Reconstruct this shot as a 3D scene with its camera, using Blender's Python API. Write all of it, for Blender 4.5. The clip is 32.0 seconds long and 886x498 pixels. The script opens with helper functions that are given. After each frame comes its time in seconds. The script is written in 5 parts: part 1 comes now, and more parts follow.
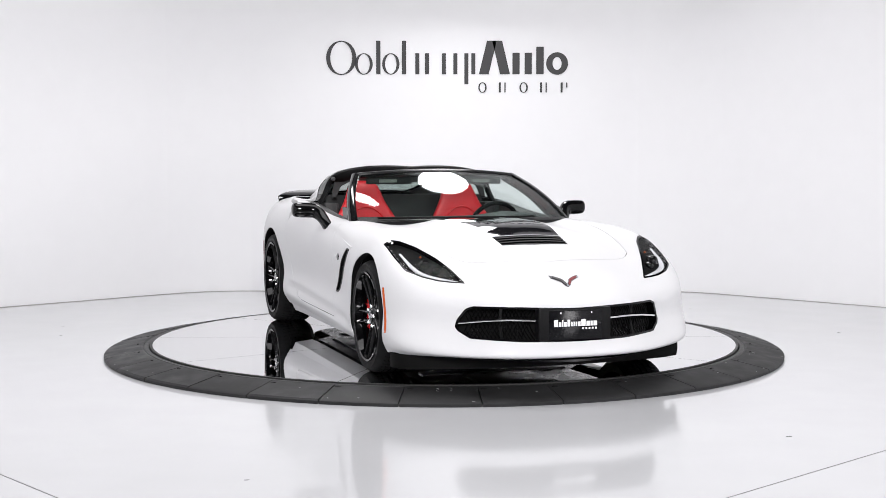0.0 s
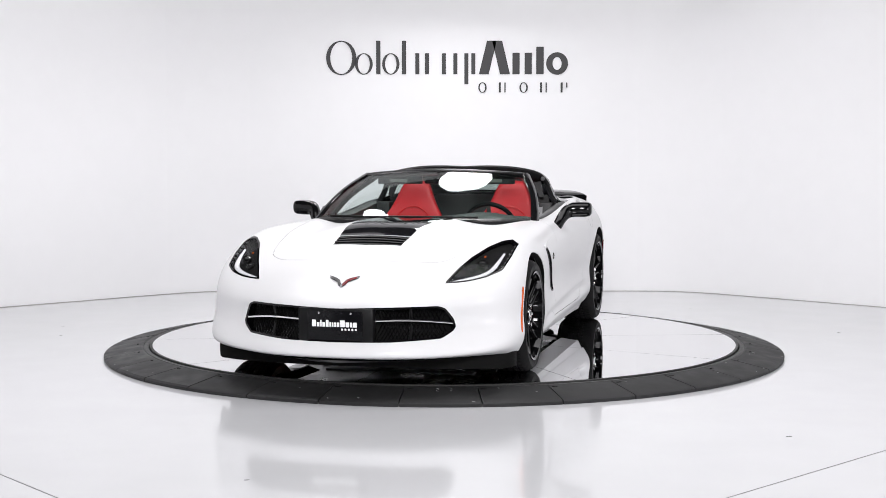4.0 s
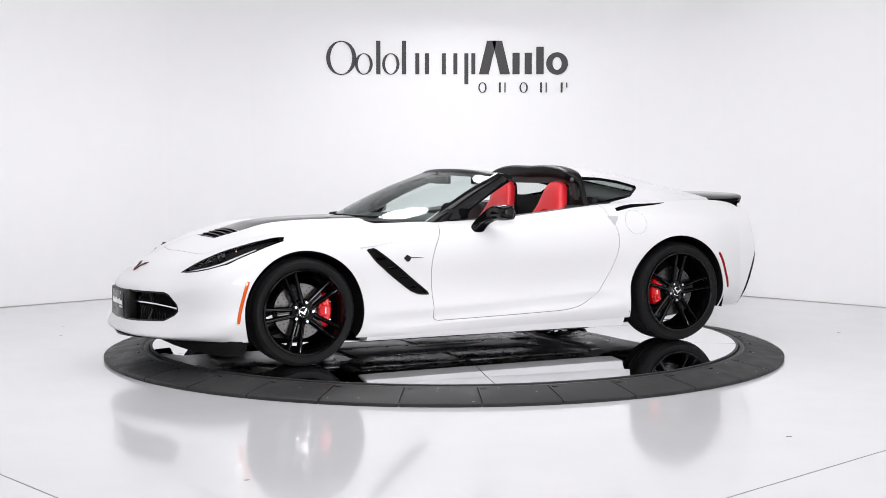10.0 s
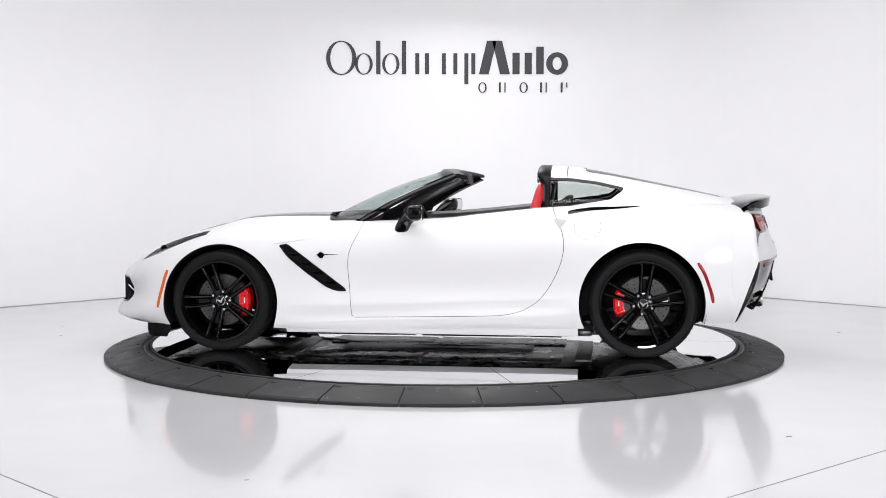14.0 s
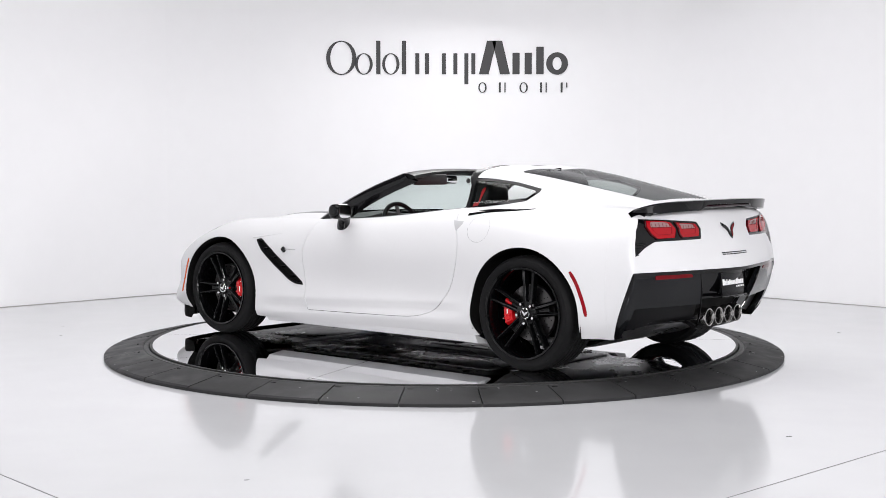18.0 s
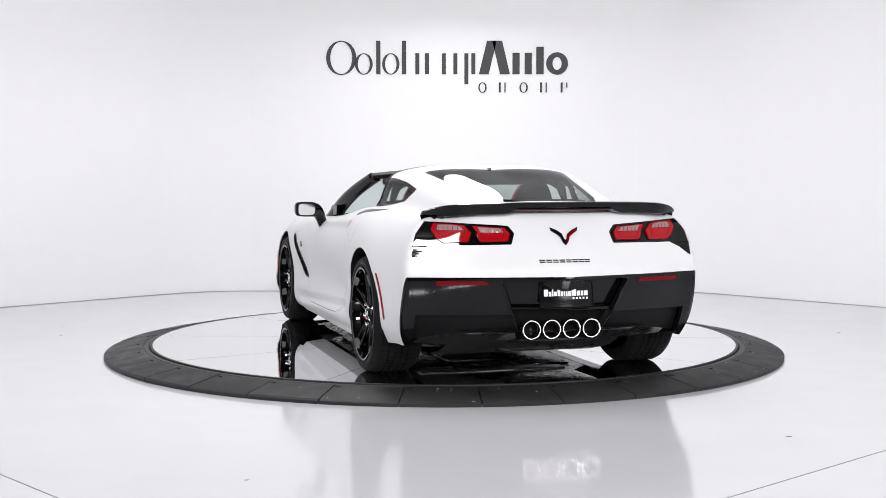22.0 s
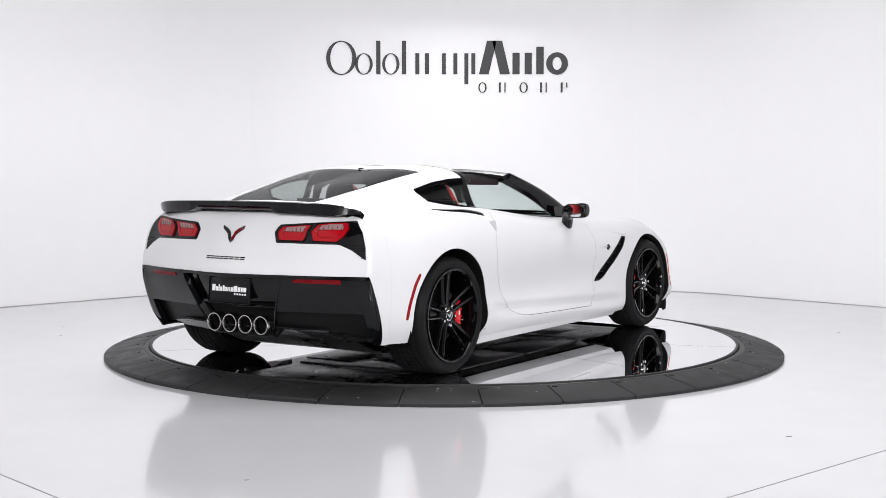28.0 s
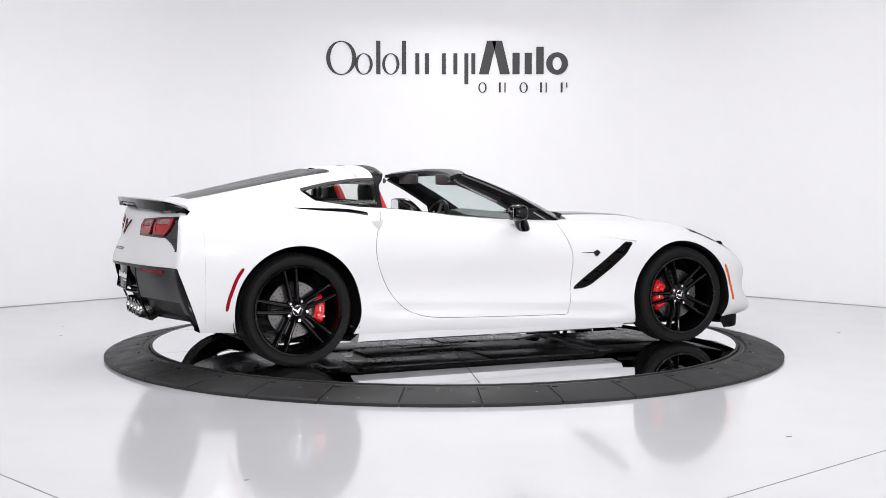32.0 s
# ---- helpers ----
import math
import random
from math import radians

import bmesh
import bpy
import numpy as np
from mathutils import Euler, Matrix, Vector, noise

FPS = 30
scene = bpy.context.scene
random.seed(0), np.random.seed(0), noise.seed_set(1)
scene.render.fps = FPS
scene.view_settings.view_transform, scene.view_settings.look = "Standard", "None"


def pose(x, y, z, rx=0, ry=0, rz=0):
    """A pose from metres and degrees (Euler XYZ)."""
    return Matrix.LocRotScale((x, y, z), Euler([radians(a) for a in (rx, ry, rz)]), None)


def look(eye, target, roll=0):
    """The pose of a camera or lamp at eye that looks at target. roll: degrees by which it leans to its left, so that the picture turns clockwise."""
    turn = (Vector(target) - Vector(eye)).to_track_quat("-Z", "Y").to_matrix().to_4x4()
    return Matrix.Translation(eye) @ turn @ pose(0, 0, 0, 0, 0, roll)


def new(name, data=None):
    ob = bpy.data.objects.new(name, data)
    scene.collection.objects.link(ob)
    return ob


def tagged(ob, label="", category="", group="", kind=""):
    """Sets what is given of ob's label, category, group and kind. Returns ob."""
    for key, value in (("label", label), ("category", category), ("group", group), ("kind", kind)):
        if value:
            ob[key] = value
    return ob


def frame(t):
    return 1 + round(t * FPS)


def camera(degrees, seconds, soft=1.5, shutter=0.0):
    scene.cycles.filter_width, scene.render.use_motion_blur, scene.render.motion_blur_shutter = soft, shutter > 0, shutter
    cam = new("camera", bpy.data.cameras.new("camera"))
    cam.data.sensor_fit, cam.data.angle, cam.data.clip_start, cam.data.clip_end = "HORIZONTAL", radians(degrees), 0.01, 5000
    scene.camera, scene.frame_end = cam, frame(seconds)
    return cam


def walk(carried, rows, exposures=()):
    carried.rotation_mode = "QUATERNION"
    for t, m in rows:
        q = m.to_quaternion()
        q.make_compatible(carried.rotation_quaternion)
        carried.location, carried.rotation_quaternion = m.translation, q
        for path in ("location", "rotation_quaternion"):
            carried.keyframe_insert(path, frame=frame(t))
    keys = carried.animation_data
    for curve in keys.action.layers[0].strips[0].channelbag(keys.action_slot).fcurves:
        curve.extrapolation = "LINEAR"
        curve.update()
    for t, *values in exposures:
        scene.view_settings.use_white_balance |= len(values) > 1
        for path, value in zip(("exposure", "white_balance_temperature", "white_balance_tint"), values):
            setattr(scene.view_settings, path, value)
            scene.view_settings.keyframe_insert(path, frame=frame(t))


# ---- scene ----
# ---- camera: on a tripod, still ----
cam = camera(37.68, 32.0, soft=0.35)
FLOOR_TO_DISC = 0.071
eye = pose(0.0, -9.077, 1.19 + FLOOR_TO_DISC, 90 - 3.60, 0, 0.0475)
walk(cam, [(0.0, eye), (32.0, eye)])

# ---- light: white studio; softboxes known by their reflections, plus two added fill lamps ----
world = bpy.data.worlds.new("studio_world")
scene.world = world
world.use_nodes = True
world.node_tree.nodes["Background"].inputs[0].default_value = (0.9, 0.93, 1.0, 1)
world.node_tree.nodes["Background"].inputs[1].default_value = 0.05
scene.view_settings.exposure = 0.60


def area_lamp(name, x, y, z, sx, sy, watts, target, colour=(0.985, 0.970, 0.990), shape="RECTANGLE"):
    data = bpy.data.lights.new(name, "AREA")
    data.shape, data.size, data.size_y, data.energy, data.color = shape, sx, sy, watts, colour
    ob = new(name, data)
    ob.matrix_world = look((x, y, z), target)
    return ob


# Added overhead lamp, no such source known; it lights the car's top.
area_lamp("fill_over_car", 0, -1.5, 4.1, 5.4, 2.4, 120, (0, -1.4, 0))
# Unseen lamp behind the camera, added as fill on the car's near side.
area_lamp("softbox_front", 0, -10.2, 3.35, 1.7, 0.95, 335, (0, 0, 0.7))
area_lamp("softbox_front_side", 4.45, -6.85, 1.25, 1.05, 1.5, 62, (0.5, -2.0, 0.6))
area_lamp("softbox_octagon_centre", 0.22, 3.0, 3.75, 0.88, 1.45, 45, (0.1, 0.0, 0.4), shape="ELLIPSE")
area_lamp("softbox_octagon_side", -1.36, 1.68, 3.75, 0.34, 1.2, 20, (-0.3, 0.0, 0.4), shape="ELLIPSE")


# ---- materials ----
def mat(name, colour, rough=0.5, metal=0.0, coat=0.0, coat_rough=0.03, grain=0.0, scale=40.0, bump=0.0, spec=0.5, emit=0.0, aniso=None):
    """A principled material; grain varies its colour and gloss at two scales, bump gives fine relief."""
    m = bpy.data.materials.new(name)
    m.use_nodes = True
    nt = m.node_tree
    b = nt.nodes["Principled BSDF"]
    c = (*colour, 1) if len(colour) == 3 else colour
    b.inputs["Base Color"].default_value = c
    b.inputs["Roughness"].default_value = rough
    b.inputs["Metallic"].default_value = metal
    b.inputs["Coat Weight"].default_value = coat
    b.inputs["Coat Roughness"].default_value = coat_rough
    b.inputs["Specular IOR Level"].default_value = spec
    if emit:
        b.inputs["Emission Color"].default_value = c
        b.inputs["Emission Strength"].default_value = emit
    if grain or bump:
        tc = nt.nodes.new("ShaderNodeTexCoord")
        n1 = nt.nodes.new("ShaderNodeTexNoise")
        n1.inputs["Scale"].default_value, n1.inputs["Detail"].default_value = scale, 6
        n2 = nt.nodes.new("ShaderNodeTexNoise")
        n2.inputs["Scale"].default_value, n2.inputs["Detail"].default_value = scale / 14, 3
        for n in (n1, n2):
            nt.links.new(tc.outputs["Object"], n.inputs["Vector"])
        add = nt.nodes.new("ShaderNodeMath")
        add.operation = "ADD"
        nt.links.new(n1.outputs["Fac"], add.inputs[0])
        nt.links.new(n2.outputs["Fac"], add.inputs[1])
        if grain:
            mp = nt.nodes.new("ShaderNodeMapRange")
            mp.inputs["From Min"].default_value, mp.inputs["From Max"].default_value = 0.6, 1.4
            mp.inputs["To Min"].default_value, mp.inputs["To Max"].default_value = 1 - grain, 1 + grain
            nt.links.new(add.outputs[0], mp.inputs["Value"])
            mix = nt.nodes.new("ShaderNodeVectorMath")
            mix.operation = "SCALE"
            mix.inputs[0].default_value = c[:3]
            nt.links.new(mp.outputs[0], mix.inputs["Scale"])
            nt.links.new(mix.outputs[0], b.inputs["Base Color"])
            mr = nt.nodes.new("ShaderNodeMath")
            mr.operation = "MULTIPLY"
            mr.inputs[1].default_value = rough
            nt.links.new(mp.outputs[0], mr.inputs[0])
            nt.links.new(mr.outputs[0], b.inputs["Roughness"])
        if bump:
            bp = nt.nodes.new("ShaderNodeBump")
            bp.inputs["Strength"].default_value, bp.inputs["Distance"].default_value = bump, 0.002
            nt.links.new(n1.outputs["Fac"], bp.inputs["Height"])
            nt.links.new(bp.outputs["Normal"], b.inputs["Normal"])
    return m


def glass_mat(name, tint, gloss=0.5, base=0.03):
    """A thin pane: tinted see-through, with a mirror gloss that grows towards grazing."""
    m = bpy.data.materials.new(name)
    m.use_nodes = True
    nt = m.node_tree
    nt.nodes.remove(nt.nodes["Principled BSDF"])
    tr, gl, lw, mx = (nt.nodes.new(k) for k in ("ShaderNodeBsdfTransparent", "ShaderNodeBsdfGlossy", "ShaderNodeLayerWeight", "ShaderNodeMixShader"))
    pw, fr = nt.nodes.new("ShaderNodeMath"), nt.nodes.new("ShaderNodeMath")
    pw.operation, fr.operation = "POWER", "MULTIPLY_ADD"
    pw.inputs[1].default_value, fr.inputs[1].default_value, fr.inputs[2].default_value = 5.0, gloss, base
    nt.links.new(lw.outputs["Facing"], pw.inputs[0])
    nt.links.new(pw.outputs[0], fr.inputs[0])
    tr.inputs["Color"].default_value = (*tint, 1)
    gl.inputs["Roughness"].default_value = 0.01
    nt.links.new(fr.outputs[0], mx.inputs[0])
    nt.links.new(tr.outputs[0], mx.inputs[1])
    nt.links.new(gl.outputs[0], mx.inputs[2])
    nt.links.new(mx.outputs[0], nt.nodes["Material Output"].inputs["Surface"])
    return m


WALL = mat("white_wall_paint", (0.86, 0.86, 0.87), 0.6, grain=0.012, scale=6, bump=0.05)
FLOOR = mat("white_epoxy_floor", (0.640, 0.645, 0.660), 0.13, grain=0.03, scale=3.0, bump=0.015, coat=0.3)
CEIL = mat("ceiling_paint", (0.045, 0.045, 0.047), 0.7, grain=0.02, scale=5)
DARK_WALL = mat("grey_wall_paint", (0.20, 0.20, 0.205), 0.7, grain=0.03, scale=5)
LOGO = mat("charcoal_vinyl", (0.022, 0.021, 0.023), 0.5, grain=0.05)
SEAM = mat("dark_joint", (0.16, 0.16, 0.16), 0.6, grain=0.2)
JOINT = mat("grey_wall_joint", (0.30, 0.29, 0.28), 0.7, grain=0.35, scale=8)
MIRROR = mat("polished_disc", (0.86, 0.86, 0.87), 0.012, metal=1.0, grain=0.015, scale=8)
RAMP = mat("black_ramp_rubber", (0.028, 0.028, 0.0287), 0.52, grain=0.34, scale=9, bump=0.35, spec=0.16)
RAMP_EDGE = mat("black_ramp_edge", (0.015, 0.015, 0.015), 0.5, grain=0.3, scale=30)
SCUFF = mat("white_scuff", (0.28, 0.28, 0.28), 0.7, grain=0.2)
PAINT = mat("arctic_white_paint", (0.655, 0.655, 0.665), 0.42, coat=0.30, coat_rough=0.10, spec=0.3, grain=0.008, scale=60)
BLACK_GLOSS = mat("gloss_black_paint", (0.002, 0.002, 0.0024), 0.04, coat=0.0, grain=0.06, spec=0.28)
WHEEL_BLACK = mat("gloss_black_wheel", (0.0016, 0.0016, 0.0019), 0.03, grain=0.06, spec=0.24)
BLACK_SATIN = mat("satin_black_plastic", (0.006, 0.006, 0.0065), 0.36, grain=0.15, scale=80, bump=0.06, spec=0.12)
BLACK_MATT = mat("matt_black_plastic", (0.006, 0.006, 0.006), 0.75, grain=0.2, scale=90, bump=0.15, spec=0.08)
RECESS_SHADE = mat("painted_recess_shade", (0.42, 0.42, 0.43), 0.5, grain=0.06)
UNDER = mat("dark_underbody", (0.034, 0.034, 0.035), 0.30, grain=0.4, scale=9, bump=0.3)
ALLOY = mat("cast_alloy", (0.19, 0.19, 0.195), 0.42, metal=0.6, grain=0.25, scale=30, bump=0.15)
STRIPE = mat("carbon_black_stripe", (0.004, 0.004, 0.005), 0.05, grain=0.1, scale=160, spec=0.2)
TYRE = mat("tyre_rubber", (0.006, 0.006, 0.0065), 0.62, grain=0.25, scale=50, bump=0.2, spec=0.14)
CHROME = mat("chrome", (0.78, 0.78, 0.79), 0.07, metal=1.0, grain=0.02)
STEEL = mat("brushed_steel_disc", (0.085, 0.082, 0.082), 0.32, metal=1.0, grain=0.12, scale=90)
RED_CAL = mat("red_caliper_paint", (0.62, 0.006, 0.010), 0.25, coat=0.2, grain=0.06)
RED_SEAT = mat("red_leather", (0.60, 0.012, 0.020), 0.42, grain=0.07, scale=120, bump=0.25)
RED_LENS = mat("red_lamp_lens", (0.33, 0.003, 0.008), 0.05, spec=0.25, coat=0.0, grain=0.08, scale=30)
RED_DEEP = mat("dark_red_lens", (0.13, 0.002, 0.005), 0.08, spec=0.15, coat=0.0, grain=0.1, scale=40)
CLEAR_LENS = mat("clear_lamp_lens", (0.27, 0.17, 0.17), 0.10, spec=0.3, grain=0.08, scale=60)
AMBER = mat("amber_lens", (0.56, 0.085, 0.006), 0.15, coat=0.1, grain=0.06, scale=60)
RED_MARKER = mat("red_marker_lens", (0.23, 0.003, 0.008), 0.12, spec=0.25, grain=0.12, scale=60)
LED = mat("frosted_light_pipe", (0.74, 0.75, 0.77), 0.2, coat=0.6, grain=0.04)
WHITE_INK = mat("white_ink", (0.82, 0.82, 0.82), 0.5, grain=0.02)
INTERIOR = mat("black_interior_vinyl", (0.018, 0.018, 0.019), 0.55, grain=0.18, scale=100, bump=0.2)
LABEL = mat("pale_label", (0.30, 0.31, 0.28), 0.6, grain=0.15, scale=120)
GREY_TRIM = mat("grey_interior_trim", (0.06, 0.06, 0.062), 0.45, grain=0.1, scale=90)
GLASS = glass_mat("windscreen_glass", (0.86, 0.91, 0.895), 0.5)
TINTED = glass_mat("tinted_glass", (0.52, 0.57, 0.55), 0.6)
PRIVACY = glass_mat("quarter_glass", (0.78, 0.82, 0.80), 0.5, 0.04)
LAMP_GLASS = glass_mat("lamp_cover_glass", (0.93, 0.93, 0.94), 0.25, 0.012)


# ---- mesh helpers: every shape is a pair (points, faces) ----
def part(name, shape, material, parent=None, label="", angle=35, normals=None, kind="", category="", group=""):
    v, f = shape
    me = bpy.data.meshes.new(name)
    me.from_pydata([tuple(map(float, p)) for p in v], [], [tuple(map(int, q)) for q in f])
    me.materials.append(material)
    me.polygons.foreach_set("use_smooth", [True] * len(me.polygons))
    if normals is None:
        bm = bmesh.new()
        bm.from_mesh(me)
        bmesh.ops.remove_doubles(bm, verts=bm.verts, dist=1e-5)
        bmesh.ops.recalc_face_normals(bm, faces=bm.faces)
        bm.to_mesh(me)
        bm.free()
        me.set_sharp_from_angle(angle=radians(angle))
    else:
        me.normals_split_custom_set_from_vertices([tuple(map(float, n)) for n in normals])
    ob = new(name, me)
    if parent is not None:
        ob.parent = parent
    return tagged(ob, label, category, group, kind)


def join(*shapes):
    v, f = [], []
    for sv, sf in shapes:
        k = len(v)
        v += [tuple(p) for p in sv]
        f += [tuple(i + k for i in q) for q in sf]
    return v, f


def moved(shape, m):
    return [tuple(m @ Vector(p)) for p in shape[0]], shape[1]


def mirrored(shape):
    return [(p[0], -p[1], p[2]) for p in shape[0]], [tuple(reversed(q)) for q in shape[1]]


def both(shape):
    return join(shape, mirrored(shape))


def block(x0, x1, y0, y1, z0, z1, r=0.0):
    """A box with chamfered edges."""
    bm = bmesh.new()
    bmesh.ops.create_cube(bm, size=1)
    for w in bm.verts:
        w.co = Vector(((x0 + x1) / 2 + w.co.x * (x1 - x0), (y0 + y1) / 2 + w.co.y * (y1 - y0), (z0 + z1) / 2 + w.co.z * (z1 - z0)))
    if r:
        bmesh.ops.bevel(bm, geom=bm.edges[:], offset=r, segments=2, profile=0.5, affect="EDGES")
    bm.verts.index_update()
    out = [tuple(w.co) for w in bm.verts], [tuple(w.index for w in q.verts) for q in bm.faces]
    bm.free()
    return out


def loft(rings, closed=True, caps=True):
    n = len(rings[0])
    v = [tuple(p) for r in rings for p in r]
    f = []
    for i in range(len(rings) - 1):
        for j in range(n if closed else n - 1):
            k = (j + 1) % n
            f.append((i * n + j, i * n + k, (i + 1) * n + k, (i + 1) * n + j))
    if caps and closed:
        f.append(tuple(reversed(range(n))))
        f.append(tuple(range((len(rings) - 1) * n, len(rings) * n)))
    return v, f


def lathe(profile, n=48, axis="y", a0=0.0, a1=360.0):
    """Turns (radius, along) pairs round an axis."""
    full = abs(a1 - a0) >= 360
    rings = []
    for i in range(n if full else n + 1):
        a = radians(a0 + (a1 - a0) * i / n)
        c, s = math.cos(a), math.sin(a)
        rings.append([(r * c, h, r * s) if axis == "y" else ((r * c, r * s, h) if axis == "z" else (h, r * c, r * s)) for r, h in profile])
    if full:
        rings.append(rings[0])
    return loft(rings, closed=False, caps=False)


def tube(path, r, n=8, flat=1.0):
    """A round bar along a path; r may be one radius or one for each point."""
    path = [Vector(p) for p in path]
    rr = r if isinstance(r, (list, tuple)) else [r] * len(path)
    rings = []
    up = Vector((0, 0, 1))
    for i, p in enumerate(path):
        d = (path[min(i + 1, len(path) - 1)] - path[max(i - 1, 0)]).normalized()
        s = d.cross(up)
        s = s.normalized() if s.length > 1e-4 else Vector((1, 0, 0))
        t = s.cross(d).normalized()
        rings.append([p + s * (rr[i] * math.cos(2 * math.pi * k / n)) + t * (rr[i] * flat * math.sin(2 * math.pi * k / n)) for k in range(n)])
    return loft(rings)


def slab(poly, a, b, plane="xz"):
    """A flat outline thickened from a to b along the third axis."""
    def put(p, h):
        return {"xz": (p[0], h, p[1]), "yz": (h, p[0], p[1]), "xy": (p[0], p[1], h)}[plane]
    return loft([[put(p, a) for p in poly], [put(p, b) for p in poly]])


def smooth_line(points, n):
    """n points on a smooth curve through the given ones."""
    p = np.array(points, float)
    d = np.r_[0, np.cumsum(np.linalg.norm(np.diff(p, axis=0), axis=1))]
    return spline(d, p, np.linspace(0, d[-1], n))


def spline(t, y, q):
    """Natural cubic spline through y at t, read at q."""
    t, y, q = np.asarray(t, float), np.asarray(y, float), np.asarray(q, float)
    n = len(t)
    h = np.diff(t)
    sh = y.shape
    y2 = y.reshape(n, -1)
    a = np.eye(n)
    r = np.zeros_like(y2)
    for i in range(1, n - 1):
        a[i, i - 1], a[i, i], a[i, i + 1] = h[i - 1], 2 * (h[i - 1] + h[i]), h[i]
        r[i] = 6 * ((y2[i + 1] - y2[i]) / h[i] - (y2[i] - y2[i - 1]) / h[i - 1])
    m = np.linalg.solve(a, r)
    k = np.clip(np.searchsorted(t, q) - 1, 0, n - 2)
    d0, d1, hk = (q - t[k])[:, None], (t[k + 1] - q)[:, None], h[k][:, None]
    out = (m[k] * d1 ** 3 + m[k + 1] * d0 ** 3) / (6 * hk) + (y2[k] / hk - m[k] * hk / 6) * d1 + (y2[k + 1] / hk - m[k + 1] * hk / 6) * d0
    return out.reshape((len(q),) + sh[1:])


# ---- the room ----
Z3 = 4.2
def wall(name, x0, y0, x1, y1, material, label):
    """An upright wall, 0.2 m thick, from corner to corner, its inner face on the line."""
    d = Vector((x1 - x0, y1 - y0, 0)).normalized()
    n = Vector((d.y, -d.x, 0)) * -0.2
    p = [(x0, y0), (x1, y1), (x1 + n.x, y1 + n.y), (x0 + n.x, y0 + n.y)]
    return part(name, slab(p, -0.02, Z3, "xy"), material, None, label, kind="structure")


def arc_wall(name, cx0, cy0, r, a0, a1, material, label):
    ring_in = [(cx0 + r * math.cos(radians(a0 + (a1 - a0) * i / 12)), cy0 + r * math.sin(radians(a0 + (a1 - a0) * i / 12))) for i in range(13)]
    ring_out = [(cx0 + (r + 0.2) * math.cos(radians(a0 + (a1 - a0) * i / 12)), cy0 + (r + 0.2) * math.sin(radians(a0 + (a1 - a0) * i / 12))) for i in range(13)]
    return part(name, slab(ring_in + ring_out[::-1], -0.02, Z3, "xy"), material, None, label, kind="structure", angle=25)


# back wall, rounded corners, two slanting walls, side walls, wall behind the camera
BACK_Y, R_C = 4.12, 1.1
TAN = R_C * math.tan(radians(22.5))
XB = 2.42
wall("wall_back", -XB + TAN, BACK_Y, XB - TAN, BACK_Y, WALL, "smooth matt white painted studio back wall")
for sgn, nm in ((-1, "left"), (1, "right")):
    cx0 = sgn * (XB - TAN)
    cy0 = BACK_Y - R_C
    a = (90, 45) if sgn > 0 else (90, 135)
    arc_wall("wall_corner_" + nm, cx0, cy0, R_C, a[0], a[1], WALL, "rounded white corner of the studio walls")
    s0 = (cx0 + sgn * R_C * math.sin(radians(45)), cy0 + R_C * math.cos(radians(45)))
    ln = 2.6
    s1 = (s0[0] + sgn * ln, s0[1] - ln)
    if sgn > 0:
        wall("wall_slant_right", s0[0], s0[1], s1[0], s1[1], WALL, "smooth matt white slanting studio wall")
        wall("wall_right", s1[0], s1[1], s1[0], -13, WALL, "white side wall of the studio")
    else:
        wall("wall_slant_left", s1[0], s1[1], s0[0], s0[1], WALL, "smooth matt white slanting studio wall")
        wall("wall_left", s1[0], -13, s1[0], s1[1], WALL, "white side wall of the studio")
    SIDE_X = abs(s1[0])
wall("wall_front", SIDE_X, -13, -SIDE_X, -13, DARK_WALL, "plain grey wall behind the camera")
part("ceiling", block(-SIDE_X - 0.3, SIDE_X + 0.3, -13.3, BACK_Y + 0.3, Z3, Z3 + 0.15), CEIL, None, "plain dark studio ceiling", kind="structure")
part("floor", block(-SIDE_X - 0.3, SIDE_X + 0.3, -13.3, BACK_Y + 0.3, -0.2, 0.0), FLOOR, None, "glossy white epoxy floor with soft reflections", kind="structure")


# thin dark joint where the walls meet the floor
def wall_joint():
    line = [(-5.0, 4.12 - (5.0 - XB)), (-XB - TAN * math.cos(radians(45)), BACK_Y - TAN * math.sin(radians(45)))]
    for i in range(13):
        a = radians(135 - 45 * i / 12)
        line.append((-(XB - TAN) + R_C * math.cos(a), BACK_Y - R_C + R_C * math.sin(a)))
    line += [(-x, y) for x, y in line[::-1]]
    rings = []
    for x, y in line:
        d = Vector((-x, -0.5 - y, 0)).normalized() * 0.012
        rings.append([(x, y, 0), (x, y, 0.006), (x + d.x, y + d.y, 0.004), (x + d.x, y + d.y, 0)])
    return loft(rings)


part("baseboard", wall_joint(), JOINT, None, "thin grey joint between wall and floor", kind="structure")


def floor_seam(x0, y0, x1, y1):
    d = Vector((x1 - x0, y1 - y0, 0)).normalized()
    n = Vector((-d.y, d.x, 0)) * 0.0022
    q = [(x0 + n.x, y0 + n.y), (x1 + n.x, y1 + n.y), (x1 - n.x, y1 - n.y), (x0 - n.x, y0 - n.y)]
    return part("floor_joint", slab(q, 0.0, 0.0012, "xy"), SEAM, None, "thin dark joint in the white floor", kind="structure")


floor_seam(-1.843 - 1.75, -3.757 - 0.03 + 1.915, -1.447 + 1.6, -4.19 - 0.03 - 1.75)
floor_seam(1.075 - 1.0, -4.19 - 0.94, 1.975 + 1.6, -3.34 + 1.5)


